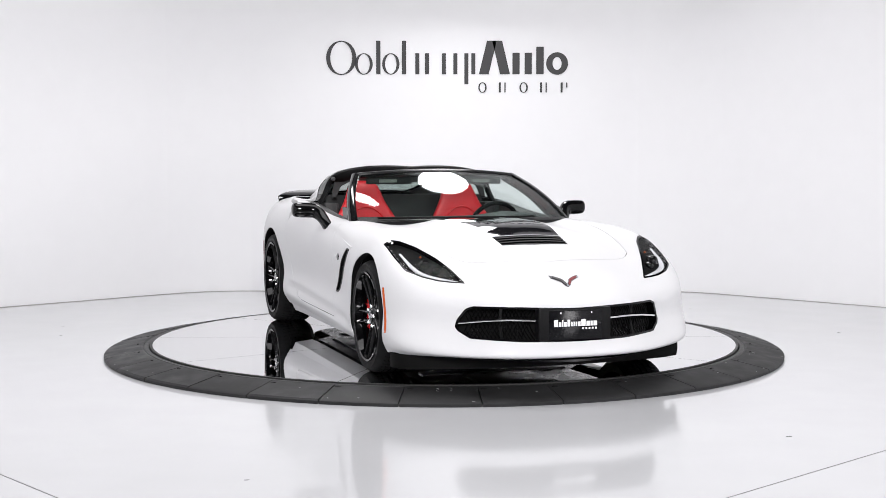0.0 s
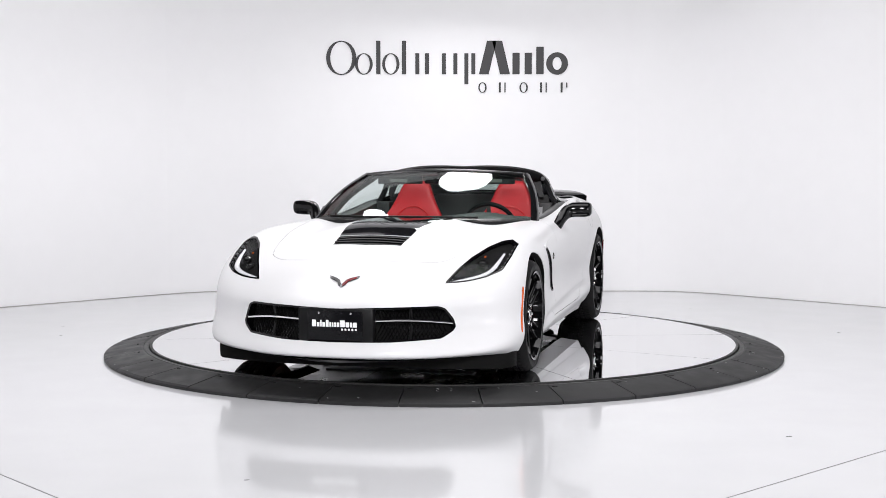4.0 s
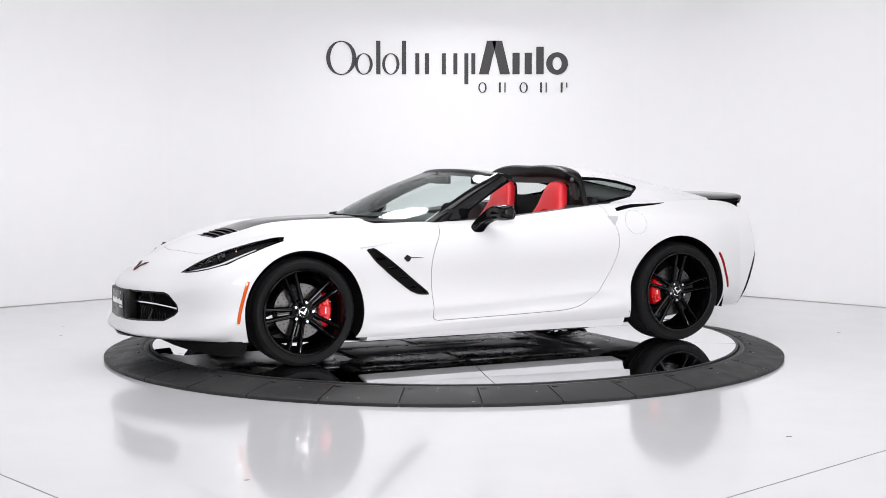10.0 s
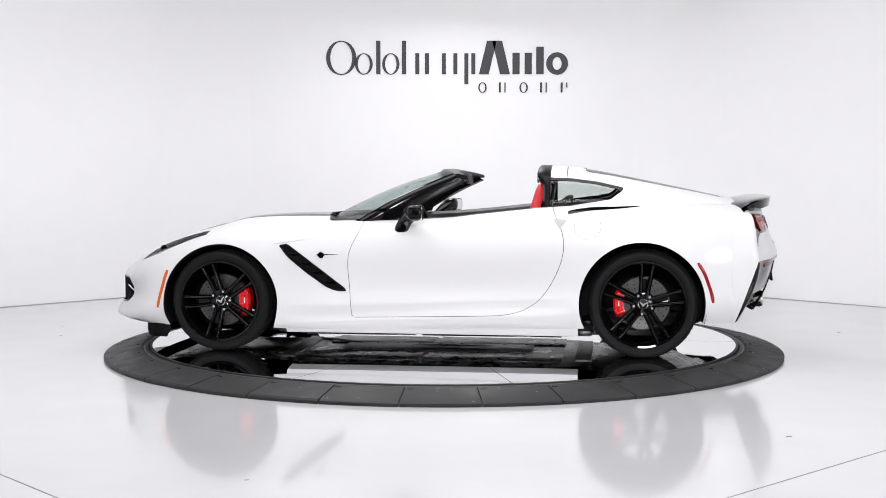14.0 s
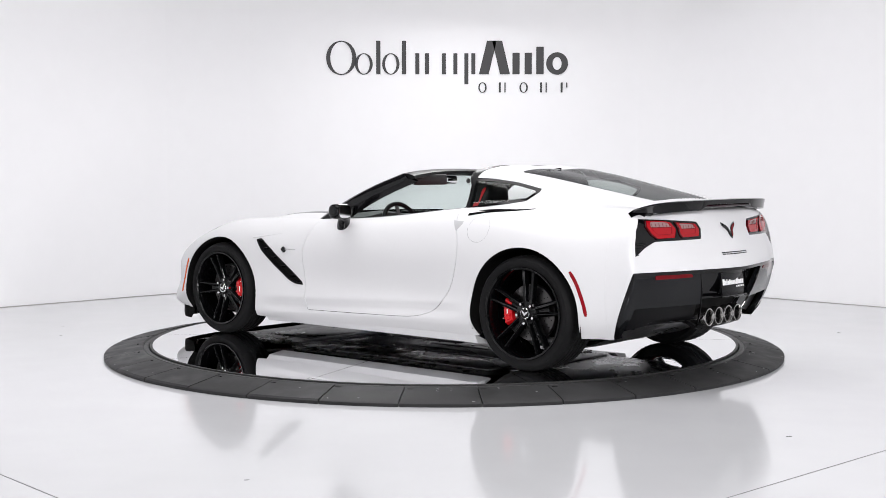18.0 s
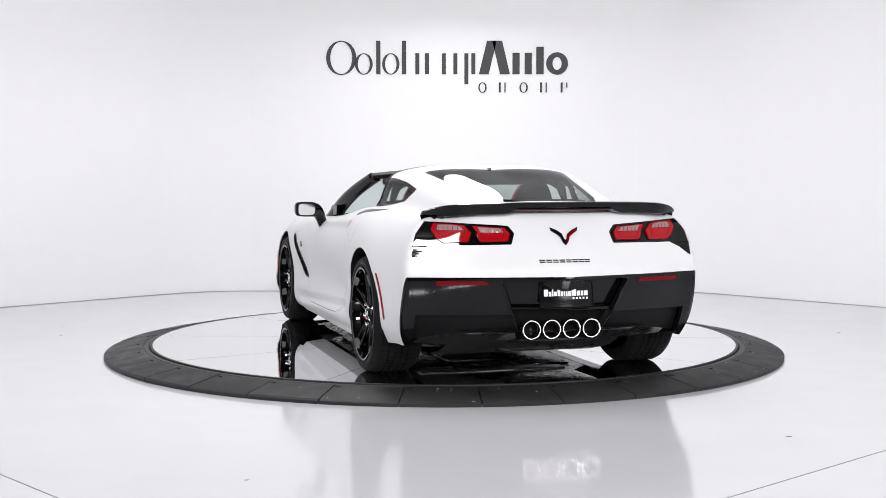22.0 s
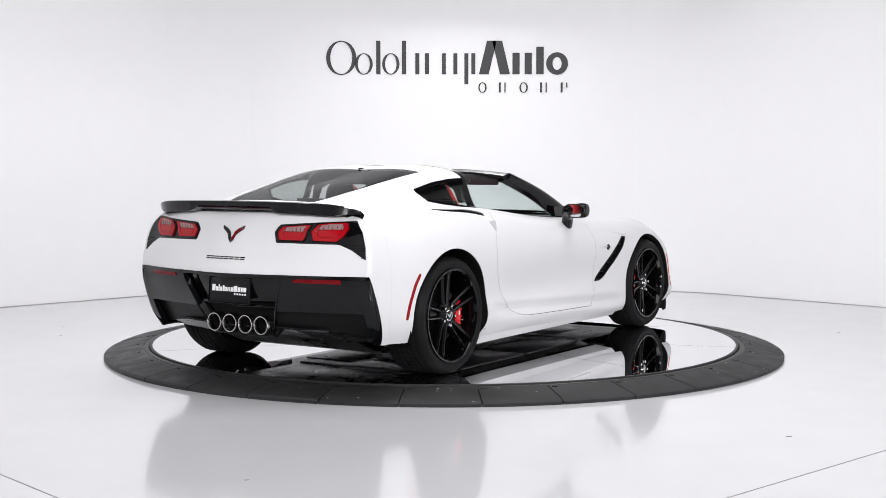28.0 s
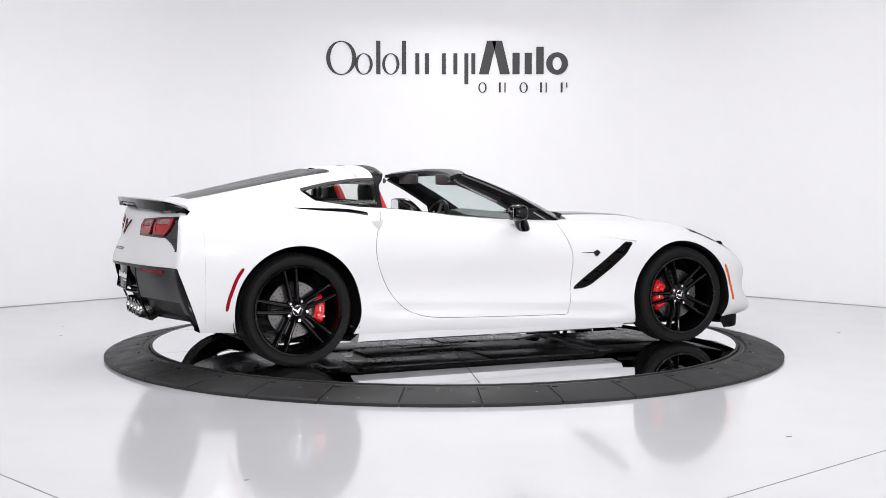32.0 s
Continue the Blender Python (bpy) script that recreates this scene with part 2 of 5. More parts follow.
# specks of dirt on the floor
rng = random.Random(3)
for x, y in ((-3.02, 1.15), (-2.88, 0.62), (3.02, 0.80), (2.55, -2.55), (1.62, -3.05), (-0.80, -3.9), (2.2, 2.5)):
    outline = []
    for k in range(7):
        a = 2 * math.pi * k / 7
        d = rng.uniform(0.004, 0.010)
        outline.append((x + 1.6 * d * math.cos(a), y + d * math.sin(a)))
    part("floor_speck", slab(outline, 0.0, 0.0012, "xy"), SEAM, None, "small grey speck of dirt on the floor", kind="structure")


# ---- the turntable: a fixed ring of ramp plates and a turning mirror disc ----
def turntable_ring():
    ring = new("turntable_ring")
    tagged(ring, "black ring of wedge-shaped rubber ramp plates round the turntable", "turntable ring", kind="thing")
    n = 33
    step = 360 / n
    first = -90.47
    prof = [(2.315, 0.0), (2.318, 0.018), (2.305, 0.026), (2.075, 0.066), (2.062, 0.060), (2.062, 0.0)]
    for i in range(n):
        a0, a1 = first + step * (i - 0.5) + 0.10, first + step * (i + 0.5) - 0.10
        rings = []
        lift = random.uniform(-0.0015, 0.0015)
        for k in range(5):
            a = radians(a0 + (a1 - a0) * k / 4)
            rings.append([(r * math.cos(a), r * math.sin(a), z + (lift if 0.02 < z < 0.068 else 0)) for r, z in prof])
        p = part("ramp_plate", loft(rings), RAMP, ring, angle=25)
    inner = lathe([(2.060, 0.0), (2.060, 0.058), (2.052, 0.064), (2.030, 0.064), (2.024, 0.058), (2.024, 0.0)], 144, "z")
    part("inner_rim", inner, RAMP_EDGE, ring, "dark metal rim round the disc", angle=30)
    rng = random.Random(7)
    for i in range(36):
        front = i < 14
        a = radians(-90 + (rng.choice((rng.gauss(-0.9, 0.25), rng.gauss(1.2, 0.3))) if front else rng.uniform(-75, 75)))
        r = rng.uniform(2.09, 2.15) if front else rng.choice((rng.uniform(2.28, 2.303), rng.uniform(2.08, 2.3)))
        z = 0.026 + (2.305 - r) / 0.23 * 0.040 + 0.0022
        l, w = (rng.uniform(0.002, 0.006), rng.uniform(0.001, 0.003)) if front else (rng.uniform(0.004, 0.011), rng.uniform(0.003, 0.006))
        c, s_ = math.cos(a), math.sin(a)
        out = []
        for k in range(7):
            b = 2 * math.pi * k / 7
            u, v = l * math.cos(b) * rng.uniform(0.5, 1), w * math.sin(b) * rng.uniform(0.5, 1)
            out.append((r * c - u * s_ + v * c, r * s_ + u * c + v * s_))
        part("scuff", slab(out, z - 0.003, z, "xy"), SCUFF, ring)
    for i in range(n):
        a = radians(first + step * (i + 0.5) + 0.85)
        r = 2.105
        b = block(-0.016, 0.016, -0.006, 0.006, 0.0595, 0.0625, 0.001)
        part("grip_slot", moved(b, Matrix.Translation((r * math.cos(a), r * math.sin(a), 0.0005)) @ Matrix.Rotation(a + math.pi / 2, 4, "Z")), BLACK_MATT, ring)
    part("joint_backing", lathe([(2.300, 0.0), (2.300, 0.012), (2.07, 0.05), (2.07, 0.0)], 144, "z"), RAMP_EDGE, ring)
    return ring


disc = new("turntable_disc")
tagged(disc, "round mirror-polished turntable disc with radial joints", "turntable", kind="thing")
for i in range(10):
    a0, a1 = 36 * i, 36 * (i + 1)
    pts = []
    g = 0.0022
    for k in range(19):
        a = radians(a0 + (a1 - a0) * k / 18)
        pts.append((1.995 * math.cos(a), 1.995 * math.sin(a)))
    mid = radians((a0 + a1) / 2)
    off = (g / math.sin(radians(18)) * math.cos(mid), g / math.sin(radians(18)) * math.sin(mid))
    pts = [(x + off[0], y + off[1]) for x, y in pts]
    part("disc_plate", slab([(0.0 + off[0], off[1])] + pts, 0.052 - FLOOR_TO_DISC, 0.0, "xy"), MIRROR, disc, angle=20)
part("disc_rim", lathe([(2.018, -0.06), (2.018, -0.001), (2.014, 0.001), (2.006, 0.001), (2.004, -0.005), (2.004, -0.06)], 144, "z"), RAMP_EDGE, disc)
part("disc_bed", lathe([(0.0, -0.028), (2.004, -0.028), (2.004, -0.06)], 96, "z"), RAMP_EDGE, disc)


# ---- the car: one smooth body surface, cut into panels ----
car = new("sports_car")
tagged(car, "white two-seat sports car, black wheels, red seats, roof panel off", "car", kind="thing")


def section(x, *yz):
    """A body section at one place along the car: nine points from the centre line down to the sill, in cm."""
    return [(x, yz[2 * i], yz[2 * i + 1]) for i in range(9)]


def fan(*xyz):
    """A body section that fans out round the nose or the tail: nine points, in cm."""
    return [tuple(xyz[3 * i:3 * i + 3]) for i in range(9)]


STATIONS = [
    fan(175, 0, 73.5, 190, 0, 68.0, 203, 0, 62.5, 213, 0, 57.0, 220, 0, 51.0, 225.5, 0, 44, 225.5, 0, 33, 229, 0, 20.5, 227, 0, 16.5),
    fan(172, 0, 74.5, 187, 13, 69.0, 200, 22, 63.3, 209, 28, 57.8, 215.5, 32, 51.8, 220.5, 34.5, 44, 220.5, 35, 33, 224.5, 36, 20.5, 222, 35.5, 16.5),
    fan(166, 0, 76.5, 180, 25, 71.0, 190, 42, 65.0, 197.5, 52, 59.3, 202.5, 57.5, 53, 206, 60.5, 44, 206, 61, 33, 210, 62.5, 20.5, 207, 61.5, 16.5),
    fan(157, 0, 79, 166, 30, 75.0, 173, 52, 71.2, 180.5, 67, 66.8, 186, 77.5, 60, 190, 83, 48, 190.5, 84.5, 34, 191, 85.5, 22, 187, 83, 16.5),
    fan(148, 0, 81.3, 152, 30, 78.8, 156, 52, 76.0, 159, 70.5, 74.6, 163, 85.0, 68.5, 167, 91.8, 53, 168.5, 92.8, 37, 169, 92.2, 23, 167, 89.0, 16.5),
    section(133, 0, 84.8, 29, 83.0, 51, 79.0, 70, 81.5, 84.5, 77.5, 92.4, 62, 93.2, 45, 92.5, 25, 89, 16.5),
    section(95, 0, 86.6, 28, 85.6, 53, 81, 72, 83.6, 85.5, 78, 92.0, 63, 91.0, 42, 90, 20, 86, 15),
    section(50, 0, 86.5, 28, 86, 55, 83, 75, 84.4, 86, 79, 90.5, 62, 88, 40, 89.5, 21.5, 85, 15),
    section(0, 0, 86.5, 28, 86.5, 55, 86, 76.5, 86.0, 87, 80, 90.5, 62, 87, 40, 90, 23, 85, 16),
    section(-50, 0, 90, 28, 90, 55, 90, 77, 90.8, 87.5, 83, 91, 62, 87, 40, 90.5, 24, 85, 17),
    section(-92, 0, 94, 28, 94, 55, 94, 77, 94.6, 88.5, 85, 92.5, 64, 90.5, 42, 91, 25, 86, 17.5),
    section(-135, 0, 96, 28, 96, 55, 95.5, 74, 95.2, 87.5, 86, 94, 67, 94.5, 44, 93, 27, 89, 20),
    section(-175, 0, 97, 28, 96.8, 53, 96, 70, 94.4, 83, 85.5, 90.5, 68, 91, 46, 89.5, 29, 86, 22),
    fan(-195, 0, 96.5, -195, 28, 96, -196.5, 50, 95, -199.5, 69.5, 92.8, -202.5, 78.8, 86, -204.5, 84.4, 70, -205.5, 85.0, 54, -198, 84.6, 32, -192, 82.5, 22.5),
    fan(-206, 0, 96, -206, 22, 95.5, -206.5, 38, 94.8, -207, 51, 92.7, -208, 58, 86.5, -210.5, 61, 71, -212.5, 61.5, 56, -207, 61, 37, -203, 59, 27),
    fan(-209, 0, 96, -209, 10, 95.5, -210, 18, 94.8, -211.5, 25, 92.7, -212.8, 29, 86.5, -217, 31, 71.5, -220.5, 31, 58, -215, 31, 37, -210, 30, 27),
    fan(-210, 0, 96, -210.3, 0, 95.5, -211.3, 0, 94.8, -213, 0, 92.7, -215.5, 0, 86.5, -221.5, 0, 71.5, -225.5, 0, 58.5, -221, 0, 37, -214, 0, 27),
]
NET = np.array(STATIONS, float) / 100.0
NET[-3:, 3:7, 0] -= 0.018
# a sharper lip along the chin
NET[:4, 6, 0] -= 0.014
NET[:4, 7] += np.array((0.008, 0, -0.012))
NET[:4, 8, 2] += 0.006
# two more sections close to the rear corner keep it tight
BEFORE, AFTER = NET[12] * 0.18 + NET[13] * 0.82, NET[13] * 0.85 + NET[14] * 0.15
BEFORE[4:, 1] += 0.002
AFTER[4:, 0] -= 0.003
NET = np.concatenate([NET[:13], BEFORE[None], NET[13:14], AFTER[None], NET[14:]])
LAST = len(NET) - 1
FLIP = np.array([1, -1, 1.0])


def body_grid(nu, nv):
    """The body's left half as a fine grid: the section net, mirrored past the centre plane, with cubic splines both ways."""
    ext_u = np.concatenate([NET[2:0:-1] * FLIP, NET, NET[-2:-4:-1] * FLIP])
    ext = np.concatenate([ext_u[:, 2:0:-1] * FLIP, ext_u], axis=1)
    cu = np.linalg.norm(np.diff(ext, axis=0), axis=2)[:, 5:].mean(1)
    cv = np.linalg.norm(np.diff(ext, axis=1), axis=2)[6:-6].mean(0)
    tu, tv = np.r_[0, np.cumsum(cu)], np.r_[0, np.cumsum(cv)]
    qu = np.interp(np.linspace(0, LAST, nu), np.arange(LAST + 1), tu[2:-2])
    qv = np.interp(np.linspace(0, 8, nv), np.arange(9), tv[2:])
    g = spline(tu, ext, qu)
    g = np.swapaxes(spline(tv, np.swapaxes(g, 0, 1), qv), 0, 1)
    g[0, :, 1] = g[-1, :, 1] = 0
    g[:, 0, 1] = 0
    # the crease low on the doors: a ridge that climbs rearwards over a facet turned to the floor
    x, y, z = g[..., 0], g[..., 1], g[..., 2]
    ends = np.clip((0.98 - x) / 0.25, 0, 1) * np.clip((x + 0.92) / 0.22, 0, 1) * (y > 0.7)
    line = 0.335 - 0.044 * x

    def fold(at, above, below):
        d = z - at
        return np.clip(np.where(d > 0, 1 - d / above, 1 + d / below), 0, 1)
    g[..., 1] = y + ends * (0.006 * fold(line, 0.18, 0.03) - 0.024 * fold(line - 0.058, 0.056, 0.045))
    return g


def grid_mesh(g):
    """Points, triangles and smooth normals of a grid that faces outwards."""
    nu, nv = g.shape[:2]
    p = g.reshape(-1, 3)
    i, j = np.meshgrid(np.arange(nu - 1), np.arange(nv - 1), indexing="ij")
    a = (i * nv + j).ravel()
    b, c, d = a + nv, a + nv + 1, a + 1
    t = np.concatenate([np.c_[a, c, b], np.c_[a, d, c]])
    fn = np.cross(p[t[:, 1]] - p[t[:, 0]], p[t[:, 2]] - p[t[:, 0]])
    n = np.zeros_like(p)
    for k in range(3):
        np.add.at(n, t[:, k], fn)
    on_mid = np.abs(p[:, 1]) < 1e-6
    n[on_mid, 1] = 0
    n /= np.maximum(np.linalg.norm(n, axis=1, keepdims=True), 1e-12)
    return p, t, n


def cut(mesh, f):
    """Keeps the part of a triangle mesh where f(points) is below zero, with a clean edge."""
    p, t, n = mesh
    if len(t) == 0:
        return mesh
    val = f(p)
    val = np.where(np.abs(val) < 1e-7, -1e-7, val)
    ins = val[t] < 0
    cnt = ins.sum(1)
    keep = [t[cnt == 3]]
    np_, nn_, base = [p], [n], len(p)
    for want in (1, 2):
        s = t[cnt == want]
        if len(s) == 0:
            continue
        m = ins[cnt == want]
        lone = np.argmax(m if want == 1 else ~m, axis=1)
        r = np.arange(len(s))
        a, b, c = s[r, lone], s[r, (lone + 1) % 3], s[r, (lone + 2) % 3]
        out = []
        for q in (b, c):
            w = (val[a] / (val[a] - val[q]))[:, None]
            np_.append(p[a] + (p[q] - p[a]) * w)
            nv = n[a] + (n[q] - n[a]) * w
            nn_.append(nv / np.maximum(np.linalg.norm(nv, axis=1, keepdims=True), 1e-12))
            out.append(np.arange(base, base + len(s)))
            base += len(s)
        ab, ac = out
        keep += [np.c_[a, ab, ac]] if want == 1 else [np.c_[ab, b, c], np.c_[ab, c, ac]]
    return np.concatenate(np_), np.concatenate(keep), np.concatenate(nn_)


def tidy(mesh):
    p, t, n = mesh
    key = np.round(p * 2e4).astype(np.int64)
    _, first, inv = np.unique(key, axis=0, return_index=True, return_inverse=True)
    t = inv.reshape(-1)[t]
    t = t[(t[:, 0] != t[:, 1]) & (t[:, 1] != t[:, 2]) & (t[:, 0] != t[:, 2])]
    used = np.unique(t)
    back = np.zeros(len(first), int)
    back[used] = np.arange(len(used))
    return p[first][used], back[t], n[first][used]


def poly(points, axes, grow=0.0):
    """Signed distance to a flat outline seen along one axis; negative inside."""
    q = np.array(points, float)
    ax = ["xyz".index(c) for c in axes]

    def f(p):
        w = p[:, ax]
        best = np.full(len(w), 1e9)
        odd = np.zeros(len(w), bool)
        for i in range(len(q)):
            a, b = q[i], q[(i + 1) % len(q)]
            e = b - a
            k = np.clip(((w - a) @ e) / (e @ e), 0, 1)
            best = np.minimum(best, np.linalg.norm(w - a - k[:, None] * e, axis=1))
            crosses = (a[1] > w[:, 1]) != (b[1] > w[:, 1])
            with np.errstate(divide="ignore", invalid="ignore"):
                xi = a[0] + (w[:, 1] - a[1]) / (b[1] - a[1]) * e[0]
            odd ^= crosses & (w[:, 0] < xi)
        return np.where(odd, -best, best) - grow
    return f


def circle(x, z, r):
    return lambda p: np.hypot(p[:, 0] - x, p[:, 2] - z) - r


def outside(f, gap=0.0):
    return lambda p: gap - f(p)


def both_of(*fs):
    return lambda p: np.max([f(p) for f in fs], axis=0)


def either(*fs):
    return lambda p: np.min([f(p) for f in fs], axis=0)


def beyond(axis, at, side=1):
    """Negative where the coordinate lies beyond a plane, on the given side."""
    k = "xyz".index(axis)
    return lambda p: (at - p[:, k]) * side


def panel(name, mesh, cuts, material, parent=None, label="", depth=0.004, offset=0.0, whole=False, side=1):
    """A body panel: the surface within the cuts, with its edges folded inwards."""
    for f in cuts:
        mesh = cut(mesh, f)
    p, t, n = tidy(mesh)
    if len(t) == 0:
        return None
    p = p + n * offset
    e = np.concatenate([t[:, [0, 1]], t[:, [1, 2]], t[:, [2, 0]]])
    key = np.sort(e, axis=1)
    _, idx, num = np.unique(key, axis=0, return_index=True, return_counts=True)
    rim = e[idx[num == 1]]
    if whole:
        rim = rim[~((np.abs(p[rim[:, 0], 1]) < 1e-5) & (np.abs(p[rim[:, 1], 1]) < 1e-5))]
    a, b = rim[:, 0], rim[:, 1]
    fa, fb = p[a] - n[a] * depth, p[b] - n[b] * depth
    fnorm = np.cross(p[b] - p[a], fa - p[a])
    fnorm /= np.maximum(np.linalg.norm(fnorm, axis=1, keepdims=True), 1e-12)
    k, m = len(p), len(rim)
    verts = np.concatenate([p, p[a], p[b], fb, fa])
    norms = np.concatenate([n, -fnorm, -fnorm, -fnorm, -fnorm])
    r = np.arange(m)
    faces = [tuple(q) for q in t] + [tuple(q) for q in np.c_[k + m + r, k + r, k + 3 * m + r, k + 2 * m + r]]
    if whole or side < 0:
        mv, mn, mf = verts * FLIP, norms * FLIP, [tuple(reversed(q)) for q in faces]
        if whole:
            mf = [tuple(i + len(verts) for i in q) for q in mf]
            verts, norms, faces = np.concatenate([verts, mv]), np.concatenate([norms, mn]), faces + mf
        else:
            verts, norms, faces = mv, mn, mf
    return part(name, (verts, faces), material, parent if parent is not None else car, label, normals=norms)


GRID = body_grid(350, 116)
BODY = grid_mesh(GRID)
BP, BN = BODY[0], BODY[2]


def on_body(axes, ab, where, lift=0.0):
    """The place on the body seen at two coordinates, by its nearest grid points, raised by lift."""
    ax = ["xyz".index(c) for c in axes]
    sel = np.where(where(BP))[0]
    d = np.linalg.norm(BP[sel][:, ax] - np.array(ab), axis=1)
    k = sel[np.argsort(d)[:4]]
    w = 1 / (np.sort(d)[:4] + 1e-4) ** 2
    n = (BN[k] * w[:, None]).sum(0) / w.sum()
    p = (BP[k] * w[:, None]).sum(0) / w.sum()
    other = 3 - sum(ax)
    q = np.zeros(3)
    q[ax] = ab
    # slide along the tangent plane to the wanted coordinates
    q[other] = p[other] - (n[ax] @ (q[ax] - p[ax])) / (n[other] if abs(n[other]) > 0.15 else 0.15 * (1 if n[other] >= 0 else -1))
    return q + n / np.linalg.norm(n) * lift


def nose(y, z, lift=0.0):
    return Vector(on_body("yz", (y, z), lambda p: p[:, 0] > 1.5, lift))


def tail(y, z, lift=0.0):
    return Vector(on_body("yz", (y, z), lambda p: p[:, 0] < -1.8, lift))


def flank(x, z, lift=0.0):
    return Vector(on_body("xz", (x, z), lambda p: p[:, 1] > 0.6, lift))


def top(x, y, lift=0.0):
    return Vector(on_body("xy", (x, y), lambda p: p[:, 2] > 0.5, lift))


def seat_of(place, a, b, lift=0.0):
    """Like nose() and the others, for either side: a negative first coordinate is mirrored."""
    q = place(abs(a), b, lift)
    return Vector((q.x, q.y if a >= 0 else -q.y, q.z))


# outlines, seen from the side, above, the front or the rear (metres)
DOOR = smooth_line([(0.435, 0.90), (0.43, 0.84), (0.478, 0.715), (0.51, 0.62), (0.512, 0.5), (0.503, 0.39), (0.493, 0.245)], 22).tolist() + \
    smooth_line([(0.475, 0.232), (0.1, 0.240), (-0.35, 0.252), (-0.53, 0.268), (-0.67, 0.325), (-0.765, 0.43), (-0.835, 0.57), (-0.862, 0.70), (-0.845, 0.80), (-0.80, 0.90), (-0.77, 1.0)], 34).tolist()
HOOD = smooth_line([(1.935, 0.0), (1.915, 0.2), (1.875, 0.40), (1.835, 0.50), (1.78, 0.545)], 16).tolist() + \
    smooth_line([(1.72, 0.555), (1.2, 0.615), (0.8, 0.68), (0.45, 0.752)], 14).tolist() + [(0.3, 0.70), (0.3, -0.2), (1.935, -0.2)]
OPENING = smooth_line([(0.79, -0.2), (0.79, 0.0), (0.775, 0.2), (0.715, 0.42), (0.61, 0.60), (0.485, 0.705), (0.40, 0.757)], 18).tolist() + \
    [(0.2, 0.762), (-0.5, 0.765), (-0.92, 0.765), (-1.35, 0.73), (-1.75, 0.66), (-1.9, 0.55), (-1.93, 0.3), (-1.93, -0.2)]
HEADLAMP = [(0.536, 0.562), (0.600, 0.564), (0.665, 0.571), (0.745, 0.590), (0.815, 0.622), (0.836, 0.69), (0.842, 0.752), (0.80, 0.776), (0.755, 0.770), (0.695, 0.742), (0.632, 0.690), (0.580, 0.629)]
GRILLE = [(-0.2, 0.437), (0.0, 0.437), (0.30, 0.447), (0.53, 0.449), (0.565, 0.435), (0.60, 0.375), (0.612, 0.335), (0.60, 0.312), (0.548, 0.275), (0.3, 0.262), (0.0, 0.258), (-0.2, 0.258)]
SIDE_VENT = [(0.962, 0.692), (0.905, 0.700), (0.80, 0.625), (0.66, 0.515), (0.532, 0.415), (0.520, 0.396), (0.60, 0.400), (0.66, 0.425), (0.79, 0.52), (0.905, 0.618)]
HOOD_VENT = [(1.715, -0.3), (1.715, 0.0), (1.705, 0.205), (1.545, 0.216), (1.545, -0.3)]
HOOD_STRIPE = [(1.542, -0.3), (1.542, 0.216), (1.2, 0.243), (0.9, 0.275), (0.5, 0.31), (0.5, -0.3)]
TAIL_LAMP = [(0.738, 0.905), (0.60, 0.897), (0.304, 0.878), (0.274, 0.838), (0.294, 0.778), (0.67, 0.775), (0.74, 0.745), (0.824, 0.692), (0.815, 0.765), (0.790, 0.84)]
FRONT_ARCH = circle(1.352, 0.318, 0.378)
REAR_ARCH = circle(-1.347, 0.335, 0.391)
arches = both_of(outside(FRONT_ARCH), outside(REAR_ARCH))
outboard = beyond("y", 0.5)

door_f = both_of(poly(DOOR, "xz"), beyond("y", 0.62))
hood_f = both_of(poly(HOOD, "xy"), beyond("z", 0.60))
open_f = both_of(poly(OPENING, "xy"), beyond("z", 0.70))
lamp_f = both_of(poly(HEADLAMP, "yz"), beyond("x", 1.40))
grille_f = both_of(poly(GRILLE, "yz"), beyond("x", 1.8))
vent_f = both_of(poly(SIDE_VENT, "xz"), beyond("y", 0.6))
hvent_f = both_of(poly(HOOD_VENT, "xy"), beyond("z", 0.6))
stripe_f = both_of(poly(HOOD_STRIPE, "xy"), beyond("z", 0.6))
tlamp_f = both_of(poly(TAIL_LAMP, "yz"), beyond("x", -1.8, -1))
fascia_f = lambda p: np.max([p[:, 2] - 0.607, p[:, 0] + 2.060 - 0.36 * (0.607 - p[:, 2])], axis=0)
GAP = 0.0017
FINE = 0.0003
front_line = lambda p: 1.565 - p[:, 0] + 0.25 * np.maximum(0, 0.62 - p[:, 2])     # fender | nose
sill_line = lambda p: p[:, 2] - (0.232 + 0.0 * p[:, 0])
rear_line = lambda p: p[:, 0] + 1.90                                               # quarter | tail

